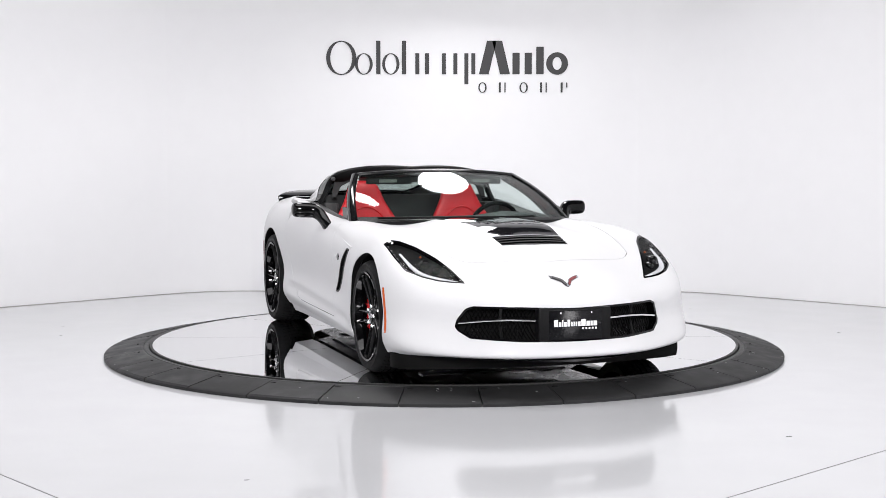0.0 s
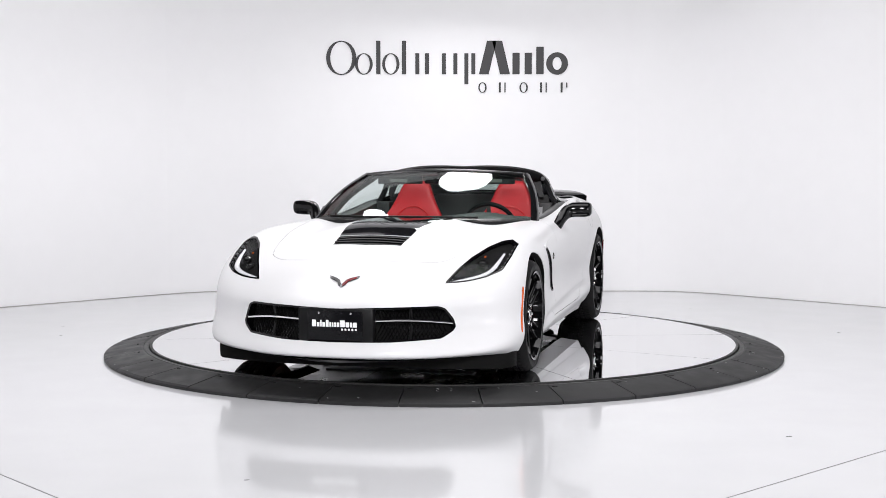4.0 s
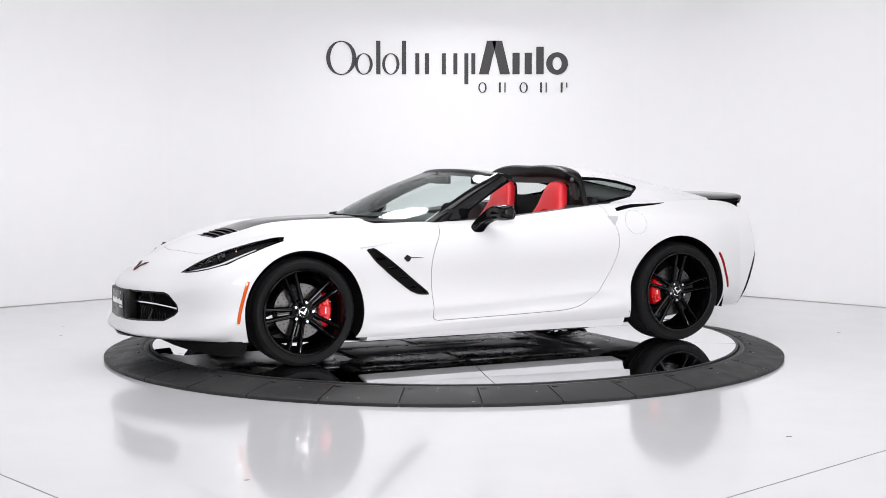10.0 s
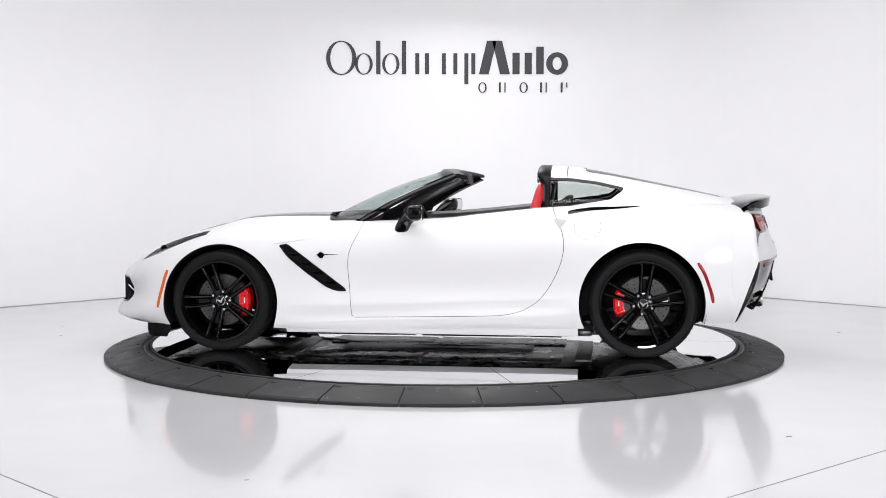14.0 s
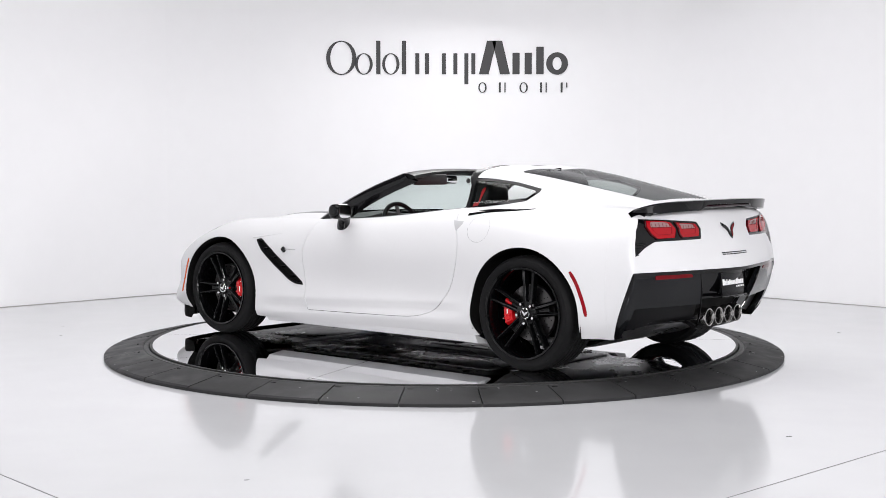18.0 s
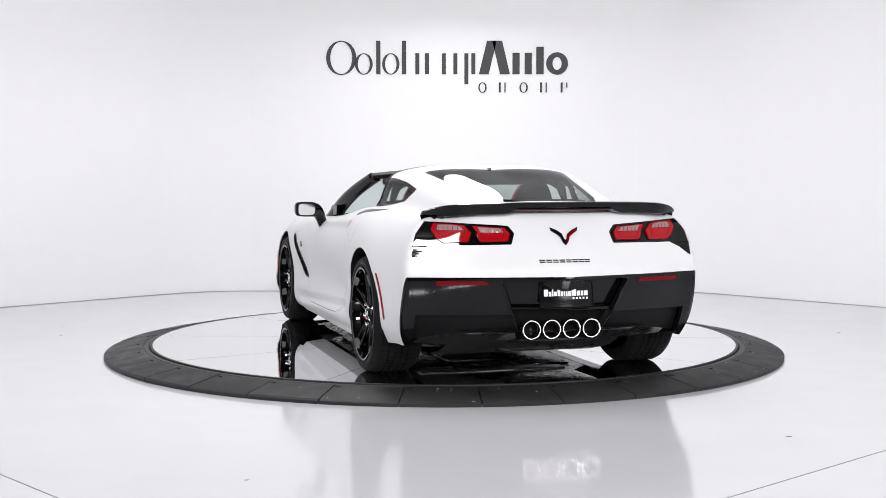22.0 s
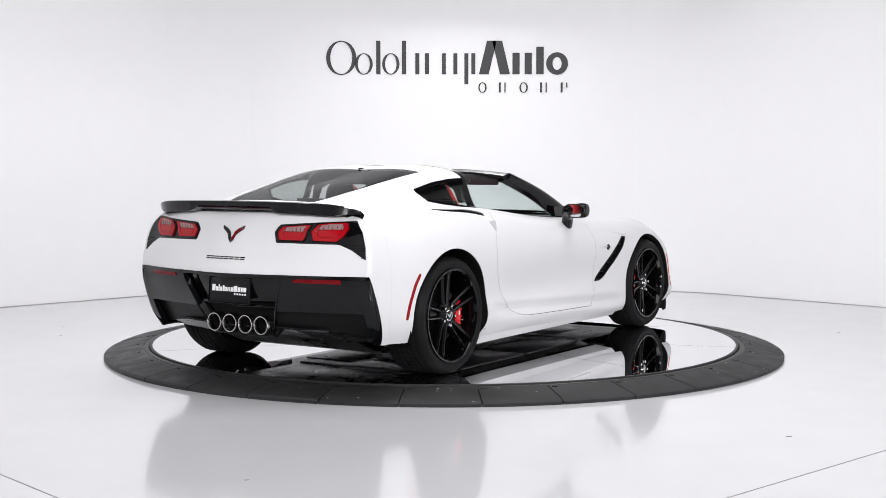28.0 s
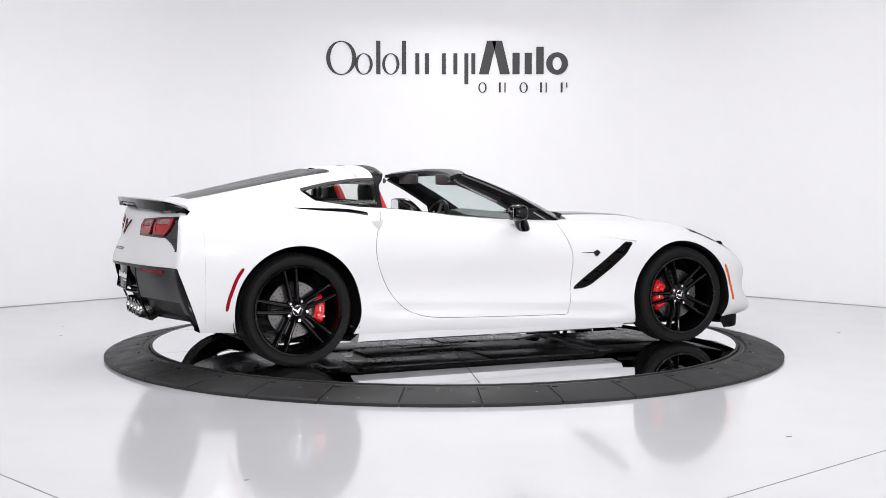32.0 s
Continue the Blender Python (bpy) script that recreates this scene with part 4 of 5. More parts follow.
    # raised ribs, piston bosses, bleed screws and a pale mark on the caliper's face
    for k in (-0.78, -0.26, 0.26, 0.78):
        a = side + k * length
        rib = moved(block(inner + 0.014, outer - 0.012, -0.004, 0.007, -0.0055, 0.0055, 0.002), Matrix.Rotation(radians(-a), 4, "Y"))
        part("caliper_rib", moved(rib, Matrix.Translation((0, h - 0.057, 0))), RED_CAL, hub)
    for k in (-0.5, 0.5):
        a = radians(side + k * length)
        pm = moved(lathe([(0.0, 0.010), (0.011, 0.010), (0.016, 0.004), (0.018, -0.002)], 16), Matrix.Translation((0.146 * math.cos(a), h - 0.057, 0.146 * math.sin(a))))
        part("piston_boss", pm, RED_CAL, hub)
        bs = moved(lathe([(0.0, 0.016), (0.0035, 0.016), (0.005, 0.0)], 8), Matrix.Translation(((outer - 0.008) * math.cos(a), h - 0.060, (outer - 0.008) * math.sin(a))))
        part("bleed_screw", bs, CHROME, hub)
    bars = block(-0.003, 0.003, 0, 0.002, -0.018, 0.018)
    part("caliper_mark", moved(moved(bars, Matrix.Translation((0.150, h - 0.0555, 0))), Matrix.Rotation(radians(-side), 4, "Y")), WHITE_INK, hub)
    for i in range(20):
        a = radians(18 * i)
        for q in (0.105, 0.128, 0.150):
            b = a + q * 3
            hole = moved(lathe([(0.0, 0.0), (0.0042, 0.0), (0.0042, -0.004)], 8), Matrix.Translation((q * math.cos(b), h - 0.0915, q * math.sin(b))))
            drills.append(hole)
    tagged(part("disc_drillings", join(*drills), BLACK_MATT, hub), kind="stuff")
    hub["half_width"] = h
    return hub


def place_wheels():
    for front, x, z in ((True, 1.355, 0.327), (False, -1.355, 0.3395)):
        for sd in (1, -1):
            hub = wheel(front, (21 if front else -6) if sd > 0 else (24 if front else 10))
            y = 0.915 - hub["half_width"] if front else 0.925 - hub["half_width"]
            turn = pose(x, y, z, 0, 21 if front else -6, 0) if sd > 0 else pose(x, -y, z, 0, 24 if front else 10, 180)
            if sd < 0:
                # on the far side the wheel is turned round, so its caliper is set back to its own side
                for o in hub.children:
                    if o.name.split(".")[0] in ("brake_caliper", "piston_boss", "caliper_mark", "caliper_rib", "bleed_screw"):
                        o.matrix_basis = Matrix.Rotation(math.pi, 4, "Y")
            hub.matrix_basis = turn


place_wheels()


# ---- nose: lamps, grille, plate, emblem, air dam ----
def bar_on(place, pts, r, lift, n=10, steps=24, flat=0.5):
    """A thin bar laid along a line on the body."""
    line = smooth_line(pts, steps)
    return tube([seat_of(place, a, b, lift) for a, b in line], r, n, flat)


for sd in (1, -1):
    lamp = panel("headlamp", BODY, [lambda p: lamp_f(p) + 0.001], BLACK_MATT, None, "black swept-back headlamp under a clear cover", offset=-0.022, depth=0.01, side=sd)
    panel("lamp_cover", BODY, [lambda p: lamp_f(p) + 0.002], LAMP_GLASS, lamp, "clear lamp cover", offset=-0.001, depth=0.003, side=sd)
    panel("lamp_edge", BODY, [lambda p: lamp_f(p) + 0.001, lambda p: -0.008 - lamp_f(p)], BLACK_GLOSS, lamp, offset=0.0, depth=0.02, side=sd)
    pipe = bar_on(nose, [(0.575, 0.580), (0.66, 0.594), (0.725, 0.612), (0.762, 0.636), (0.780, 0.67), (0.792, 0.715)], [0.008 + 0.010 * math.sin(math.pi * min(1, i / 24)) for i in range(26)], -0.017, 10, 26, 0.5)
    part("light_pipe", pipe if sd > 0 else mirrored(pipe), LED, lamp, "white bent light pipe")
    for k in range(6):
        c = nose(0.818 + 0.003 * k, 0.645 + 0.02 * k, -0.014)
        cell = moved(block(-0.012, 0.012, -0.007, 0.007, -0.0075, 0.0075, 0.002), Matrix.Translation(c))
        part("side_reflector", cell if sd > 0 else mirrored(cell), GREY_TRIM, lamp)
    for (a, b, r) in ((0.705, 0.655, 0.030), (0.655, 0.630, 0.022)):
        c = nose(a, b, -0.016)
        ball = moved(lathe([(0.0, 0.016), (r * 0.5, 0.013), (r * 0.85, 0.006), (r, -0.002), (r * 1.12, 0.0), (r * 1.15, -0.02)], 24, "x"), Matrix.Translation(c))
        part("projector", ball if sd > 0 else mirrored(ball), BLACK_GLOSS, lamp, "dark round projector lens")
    c = nose(0.700, 0.700, -0.012)
    bulb = moved(lathe([(0.0, 0.004), (0.004, 0.003), (0.006, -0.004)], 12, "x"), Matrix.Translation(c))
    part("indicator_bulb", bulb if sd > 0 else mirrored(bulb), AMBER, lamp)

grille = panel("grille", BODY, [lambda p: grille_f(p) - 0.004], BLACK_MATT, None, "wide black grille with fine diamond mesh", offset=-0.055, depth=0.005, whole=True)
panel("grille_frame", BODY, [lambda p: grille_f(p) + 0.0005, lambda p: -0.011 - grille_f(p)], BLACK_GLOSS, grille, "gloss black grille frame", offset=-0.002, depth=0.05, whole=True)
mesh_bars = []
for sd in (1, -1):
    for k in range(26):
        y0 = 0.20 + 0.02 * k
        for d in (1, -1):
            z0, z1 = (0.285, 0.435) if d > 0 else (0.435, 0.285)
            line = []
            for i in range(5):
                y, z = y0 + 0.10 * i / 4, z0 + (z1 - z0) * i / 4
                if y < 0.595 - 0.25 * max(0, 0.33 - z) and not (0.352 < z < 0.382):
                    q = nose(y, z, -0.044)
                    line.append((q.x, sd * q.y, q.z))
            if len(line) > 1:
                mesh_bars.append(tube(line, 0.0022, 4))
tagged(part("grille_mesh", join(*mesh_bars), BLACK_GLOSS, grille, "fine black diamond mesh"), kind="stuff")
for sd in (1, -1):
    b = bar_on(nose, [(0.185, 0.369), (0.40, 0.372), (0.607, 0.352)], 0.0085, -0.012, 10, 20, 0.8)
    part("chrome_strip", b if sd > 0 else mirrored(b), CHROME, grille, "chrome strip across the grille")
    d = tube([nose(0.40, z, -0.03) for z in (0.272, 0.30, 0.34, 0.38, 0.42, 0.442)], 0.009, 8)
    part("grille_divider", d if sd > 0 else mirrored(d), BLACK_SATIN, grille)
bracket = part("plate_holder", block(2.195, 2.262, -0.212, 0.212, 0.252, 0.440, 0.012), BLACK_SATIN, car, "black front plate holder")
PLATE = mat("black_plate", (0.004, 0.004, 0.005), 0.16, grain=0.05, spec=0.16)


def bars_mark(parent, x, zc, half, side, ink, scale=1.0):
    """A firm's mark as plain bars: a row of thin ones, a row of thick ones and a small row below."""
    widths = (1.1, 0.7, 0.35, 0.7, 0.75, 0.5, 0.35, 0.45, 0.7)
    n = sum(widths) + 0.25 * len(widths)
    bold = (1.0, 0.75, 0.5, 0.8)
    nb = sum(bold) + 0.2 * len(bold)
    span = 2 * half
    u = 0.62 * span / n
    y = -half
    def put(y0, y1, z0, z1):
        a, b = side * y0, side * y1
        s = block(x - 0.0012, x + 0.0012, min(a, b), max(a, b), z0, z1)
        part("mark_bar", s, ink, parent)
    for i, w in enumerate(widths):
        tall = 0.036 if i in (0, 2, 4) else 0.024
        put(y, y + w * u, zc - 0.012, zc - 0.012 + tall * scale)
        y += (w + 0.25) * u
    u = 0.38 * span / nb
    for i, w in enumerate(bold):
        put(y, y + w * u, zc - 0.012, zc - 0.012 + (0.036 if i == 0 else 0.026) * scale)
        y += (w + 0.2) * u
    for i in range(5):
        put(half * (0.28 + 0.15 * i), half * (0.28 + 0.15 * i + 0.08), zc - 0.030, zc - 0.020)


pl = part("front_plate", block(2.262, 2.267, -0.155, 0.155, 0.268, 0.425, 0.002), PLATE, car, "black show plate with white bars")
bars_mark(pl, 2.268, 0.352, 0.128, 1, WHITE_INK)
for sd in (1, -1):
    sc = moved(lathe([(0.0, 0.003), (0.005, 0.003), (0.006, 0.0)], 10, "x"), Matrix.Translation((2.267, sd * 0.09, 0.413)))
    part("plate_screw", sc, CHROME, pl)


DARK_CHROME = mat("dark_chrome", (0.10, 0.10, 0.105), 0.12, metal=1.0, grain=0.05)


def winged_mark(place, zc, size, name, lift, tall=0.9):
    """Two swept wings in a V, one black and one red, edged in chrome."""
    e = new(name)
    e.parent = car
    tagged(e, "small winged badge, one wing black, one wing red")
    for sd, m in ((1, RED_DEEP if place is nose else BLACK_GLOSS), (-1, BLACK_GLOSS if place is nose else RED_DEEP)):
        out = [(0.0, -0.66), (0.20, -0.46), (0.34, -0.10), (0.60, 0.10), (0.98, 0.34), (1.03, 0.58), (0.52, 0.36), (0.20, 0.12), (0.08, -0.22), (0.0, -0.30)]
        for grow, mm, lf in ((1.0, DARK_CHROME, lift), (0.80, m, lift + 0.003)):
            ring = [(sd * (0.38 + (a - 0.38) * grow) * size if grow < 1 else sd * a * size, zc + (b * grow) * size * tall) for a, b in out]
            top_ = [seat_of(place, a, b, lf + 0.004) for a, b in ring]
            bot_ = [seat_of(place, a, b, lf - 0.006) for a, b in ring]
            part("badge_wing" if mm is not DARK_CHROME else "badge_edge", loft([bot_, top_]), mm, e)
    return e


winged_mark(nose, 0.570, 0.082, "front_badge", 0.002, 0.55)


# black air dam under the nose
def air_dam():
    """An upright black lip, straight across behind the chin and turned back at its ends."""
    half = [(1.735, 0.885), (1.80, 0.872), (1.85, 0.84), (1.90, 0.74), (1.955, 0.50), (1.98, 0.25), (1.985, 0.0)]
    line = half + [(x, -y) for x, y in half[-2::-1]]
    rings = []
    for x, y in line:
        rings.append([(x - 0.03, y * 0.985, 0.235), (x, y, 0.235), (x + 0.004, y, 0.12), (x - 0.002, y * 0.998, 0.088), (x - 0.012, y * 0.99, 0.084), (x - 0.034, y * 0.98, 0.13)])
    return loft(rings)


part("air_dam", air_dam(), BLACK_MATT, car, "black rubber air dam under the nose", angle=50)

# ---- flanks: vents, markers, badges, mirrors, small details ----
for sd in (1, -1):
    def own(s):
        return s if sd > 0 else mirrored(s)
    vent = panel("side_vent", BODY, [lambda p: vent_f(p) - 0.002], BLACK_MATT, None, "black slanting vent behind the front wheel", offset=-0.026, depth=0.004, side=sd)
    panel("vent_frame", BODY, [vent_f, lambda p: -0.009 - vent_f(p)], BLACK_SATIN, vent, "satin black vent frame", offset=0.003, depth=0.028, side=sd)
    for k in range(4):
        t = 0.12 + 0.22 * k
        a, b = np.array((0.945, 0.672)) * (1 - t) + np.array((0.585, 0.395)) * t, np.array((0.865, 0.675)) * (1 - t) + np.array((0.535, 0.402)) * t
        a2 = a + (b - a) * 0.92
        q = [flank(*a, -0.003), flank(*a2, -0.003), flank(a2[0] - 0.028, a2[1] - 0.012, -0.022), flank(a[0] - 0.028, a[1] - 0.012, -0.022)]
        lou = loft([q, [Vector(w) + Vector((-0.004, -0.001, -0.004)) for w in q]])
        part("louvre", own(lou), BLACK_GLOSS, vent)
    for name, pts, m, w, lab in (("front_marker", [(1.702, 0.525), (1.722, 0.47), (1.742, 0.40), (1.760, 0.33), (1.768, 0.28)], AMBER, 0.0095, "thin amber side marker lamp"), ("rear_marker", [(-1.686, 0.602), (-1.722, 0.545), (-1.752, 0.47), (-1.772, 0.41), (-1.783, 0.353)], RED_MARKER, 0.0100, "thin red side marker lamp")):
        line = smooth_line(pts, 14)
        rings = []
        for i, (x, z) in enumerate(line):
            d = line[min(i + 1, 13)] - line[max(i - 1, 0)]
            nrm = np.array((-d[1], d[0])) / np.linalg.norm(d)
            ww = w * (0.65 if i in (0, 13) else 1)
            rings.append([flank(x - nrm[0] * ww, z - nrm[1] * ww, -0.006), flank(x - nrm[0] * ww, z - nrm[1] * ww, 0.0024), flank(x, z, 0.0045), flank(x + nrm[0] * ww, z + nrm[1] * ww, 0.0024), flank(x + nrm[0] * ww, z + nrm[1] * ww, -0.006)])
        part(name, own(loft(rings)), m, car, lab, angle=50)
    dia = [(0.712, 0.632), (0.690, 0.652), (0.668, 0.642), (0.664, 0.628), (0.674, 0.612), (0.690, 0.610)]
    badge = part("side_badge", own(loft([[flank(a, b, 0.0) for a, b in dia], [flank(a, b, 0.005) for a, b in dia]])), BLACK_GLOSS, car, "small dark ray-shaped side badge")
    tl = tube([flank(x, 0.634, 0.003) for x in (0.668, 0.64, 0.61, 0.575)], [0.004, 0.003, 0.002, 0.001], 6)
    part("badge_tail", own(tl), CHROME, badge)
    # fuel flap, and door handle pocket as a patch painted in its shade's grey
    if sd > 0:
        ring = [flank(-1.008 + 0.083 * math.cos(radians(a)), 0.822 + 0.079 * math.sin(radians(a)), -0.0005) for a in range(0, 361, 10)]
        part("fuel_flap_joint", tube(ring, 0.0010, 6), SEAM, car, "round fuel flap outline")
    panel("handle_pocket_shade", BODY, [both_of(poly([(-0.792, 0.868), (-0.885, 0.862), (-0.835, 0.803)], "xz"), beyond("y", 0.6))], RECESS_SHADE, None, "small grey patch painted as shade of the door handle recess", offset=0.0008, depth=0.002, side=sd)
    slot = smooth_line([(-0.885, 0.905), (-1.0, 0.925), (-1.15, 0.934), (-1.33, 0.9455)], 16)
    wid = [0.010, 0.011, 0.0115, 0.011, 0.0105, 0.010, 0.0095, 0.009, 0.008, 0.007, 0.0065, 0.006, 0.005, 0.004, 0.003, 0.0015]
    rings = []
    for (x, z), w in zip(slot, wid):
        a, b, c = flank(x, z - w, 0.001), flank(x, z, 0.0025), flank(x, min(z + w, 0.948), 0.001)
        rings.append([a - Vector((0, 0.012, 0)), a, b, c, c - Vector((0, 0.012, 0.006))])
    part("quarter_scoop", own(loft(rings)), BLACK_GLOSS, car, "long black cooling scoop on the rear haunch")
    # crease above the vent
    wing = [(0.995, 0.705), (0.90, 0.716), (0.72, 0.742), (0.60, 0.752)]
    part("vent_crease", own(tube([flank(a, b, -0.003) for a, b in smooth_line(wing, 14)], [0.0095 - 0.0006 * i for i in range(14)], 8, 0.8)), PAINT, car)
    # mirror: one bent shell, from the door's foot up round an elbow and outwards, with its glass set in behind
    bend = ((1.068, 0.908, 0.050, 0.012, 0.010, 0), (1.066, 0.908, 0.051, 0.034, 0.028, 0), (1.056, 0.907, 0.053, 0.050, 0.043, 0), (1.035, 0.906, 0.056, 0.057, 0.049, 0),
            (1.00, 0.905, 0.060, 0.059, 0.051, 0), (0.96, 0.904, 0.063, 0.060, 0.051, 2), (0.935, 0.902, 0.068, 0.060, 0.050, 8), (0.915, 0.895, 0.080, 0.059, 0.047, 24),
            (0.898, 0.880, 0.100, 0.058, 0.042, 42), (0.882, 0.858, 0.124, 0.057, 0.037, 54), (0.868, 0.832, 0.146, 0.056, 0.034, 58), (0.854, 0.802, 0.162, 0.055, 0.033, 60), (0.838, 0.772, 0.170, 0.048, 0.030, 62))
    fine = spline(np.arange(len(bend)), np.array(bend), np.linspace(0, len(bend) - 1, 34))
    rings = []
    for yy, zz, xx, hx, hz, tilt in fine:
        ct, st = math.cos(radians(tilt)), math.sin(radians(tilt))
        ring = []
        for j in range(24):
            a = 2 * math.pi * j / 24
            ca, sa = math.cos(a), math.sin(a)
            u = hx * math.copysign(abs(ca) ** 0.72, ca) * (1.0 if ca > 0 else 0.72)
            v = hz * math.copysign(abs(sa) ** 0.78, sa)
            ring.append((xx + u, yy - st * v, zz + ct * v))
        rings.append(ring)
    aim = 0.09 if sd > 0 else 0.30
    mir = part("door_mirror", own(loft(rings)), BLACK_GLOSS, car, "gloss black door mirror on a bent foot", angle=60)
    face = []
    for j in range(24):
        a = 2 * math.pi * j / 24
        ca, sa = math.cos(a), math.sin(a)
        face.append((0.993 + 0.060 * math.copysign(abs(ca) ** 0.55, ca), 0.905 + 0.042 * math.copysign(abs(sa) ** 0.55, sa)))
    g = loft([[(0.0225 - aim * (y - 0.993), y, z) for y, z in face], [(0.0145 - aim * (y - 0.993), y, z) for y, z in face]])
    part("mirror_glass", own(g), CHROME, mir, "mirror glass")
    rim = [Vector((0.0165 - aim * (y - 0.993), y, z)) for y, z in face]
    part("mirror_bezel", own(tube(rim + [rim[0]], 0.0035, 6)), BLACK_SATIN, mir)

# ---- hood: vent with slats and black stripe ----
hv = panel("hood_vent", BODY, [lambda p: hvent_f(p) - 0.002], BLACK_MATT, None, "black louvred vent in the hood", offset=-0.03, depth=0.004, whole=True)
for k in range(4):
    x = 1.703 - 0.040 * k
    w = 0.203 + 0.0028 * k
    line = [seat_of(lambda a, b, l: top(b, a, l), y, x, 0.0) for y in np.linspace(-w, w, 15)]
    rings = [[p + Vector((0.0, 0, -0.001)), p + Vector((-0.004, 0, 0.004)), p + Vector((-0.030, 0, -0.004)), p + Vector((-0.028, 0, -0.014))] for p in line]
    part("vent_slat", loft(rings), BLACK_GLOSS, hv, angle=60)
panel("hood_stripe", BODY, [stripe_f, N(open_f, 0.004), lambda p: hood_f(p) + GAP], STRIPE, None, "gloss carbon-black stripe on the hood", offset=0.0012, depth=0.002, whole=True)

# cowl and wipers
rings = []
for i in range(21):
    s = -0.97 + 1.94 * i / 20
    p = screen_point(s, 0.0)
    o = np.array([0.045, 0.0, 0.0])
    rings.append([tuple(p + o + (0, 0, -0.006)), tuple(p + o * 0.5 + (0, 0, 0.003)), tuple(p + (-0.012, 0, 0.010)), tuple(p + (-0.03, 0, -0.03)), tuple(p + o + (0, 0, -0.04))])
part("cowl", loft(rings), BLACK_SATIN, car, "black cowl at the foot of the windscreen")
for y0, y1 in ((0.42, -0.16), (-0.12, -0.62)):
    pts = [screen_point(y / 0.75, 0.012) + np.array((0.016, 0, 0.012)) for y in np.linspace(y0, y1, 9)]
    wp = part("wiper", tube([Vector(p) for p in pts], 0.007, 6), BLACK_MATT, car, "black wiper arm")
    part("wiper_blade", tube([Vector(p) + Vector((-0.012, 0, 0.004)) for p in pts], 0.004, 6), BLACK_MATT, wp)

# ---- tail ----
def wing():
    """The rear spoiler: a raised blade that drops at both ends."""
    rings = []
    for i in range(41):
        s = -1 + 2 * i / 40
        y = 0.742 * s
        a = abs(s)
        lead_x = -1.885 - 0.02 * a - 0.05 * a ** 4
        trail_x = -2.205 + 0.125 * a ** 2.5 + 0.075 * a ** 8
        zt = 1.006 - 0.012 * a ** 2 - 0.040 * a ** 10
        end = min(1.0, max(0.0, (a - 0.36) / 0.06))
        zb = zt - 0.030 - 0.030 * end
        if a > 0.86:
            zb = max(zb, 0.936)
        zl = zt - 0.034 - 0.012 * a
        rings.append([(lead_x, y, zl - 0.014), (lead_x - 0.02, y, zl + 0.003), ((lead_x + trail_x) / 2, y, (zl + zt) / 2 + 0.006), (trail_x + 0.015, y, zt), (trail_x, y, zt - 0.004), (trail_x + 0.010, y, zb), (trail_x + 0.05, y, zb - 0.004), (lead_x - 0.08, y, zl - 0.045)])
    return loft(rings)


SMOKE_RED = mat("smoked_red_lens", (0.012, 0.001, 0.004), 0.08, grain=0.08, scale=40, spec=0.4)
sp = part("spoiler", wing(), BLACK_GLOSS, car, "black rear spoiler blade", angle=40)
part("high_brake_lamp", tube([(-2.182 + 0.02 * (y / 0.28) ** 2, y, 0.966) for y in np.linspace(-0.28, 0.28, 15)], 0.010, 8, 0.8), SMOKE_RED, sp, "dark smoked slim brake lamp")

OUT_LENS = [(0.700, 0.893), (0.606, 0.891), (0.538, 0.882), (0.500, 0.842), (0.520, 0.790), (0.655, 0.787), (0.692, 0.815), (0.716, 0.86)]
IN_LENS = [(0.506, 0.881), (0.322, 0.868), (0.294, 0.836), (0.310, 0.792), (0.462, 0.790), (0.477, 0.812), (0.480, 0.842)]
at_rear = beyond("x", -1.8, -1)
for sd in (1, -1):
    tl = panel("tail_lamp", BODY, [tlamp_f], BLACK_GLOSS, None, "red twin tail lamp in a black surround", offset=-0.004, depth=0.02, side=sd)
    for pts in (OUT_LENS, IN_LENS):
        lens = np.array(pts)
        c = lens.mean(0)

        def inset(k, up=0.0):
            return both_of(poly((c + (lens - c) * k + np.array((0, up))).tolist(), "yz"), at_rear)
        panel("lens", BODY, [inset(1.0)], RED_DEEP, tl, "deep red outer lens", offset=0.002, depth=0.010, side=sd)
        panel("light_ring", BODY, [inset(0.93), N(inset(0.70, 0.006))], RED_LENS, tl, "bright red light band", offset=0.0045, depth=0.006, side=sd)
        panel("clear_lens", BODY, [inset(0.66, 0.008), beyond("z", c[1] + 0.010)], CLEAR_LENS, tl, "clear reversing lens", offset=0.003, depth=0.004, side=sd)
        panel("lamp_bowl", BODY, [inset(0.66, 0.006), beyond("z", c[1] + 0.006, -1)], RED_LENS, tl, "red inner lamp", offset=0.003, depth=0.004, side=sd)
        y0, y1 = c[0] + (lens[:, 0].min() - c[0]) * 0.56, c[0] + (lens[:, 0].max() - c[0]) * 0.56
        for y in np.linspace(y0, y1, 6):
            rib = tube([tail(y, z, 0.0035) for z in (c[1] + 0.006, c[1] + 0.014, c[1] + 0.022, c[1] + 0.030)], 0.0014, 5)
            part("lens_rib", rib if sd > 0 else mirrored(rib), RED_DEEP, tl)
        ring = [tail(a, b, 0.003) for a, b in (c + (lens - c) * 0.985)]
        rr = tube(ring + [ring[0]], 0.0022, 6)
        part("lens_rim", rr if sd > 0 else mirrored(rr), BLACK_GLOSS, tl)
    for k in range(6):
        z = 0.770 - 0.013 * k
        ln = tube([tail(y, z, -0.001) for y in np.linspace(0.735 + 0.012 * k, 0.812, 4)], 0.0022, 6)
        part("gill", ln if sd > 0 else mirrored(ln), BLACK_SATIN, tl)

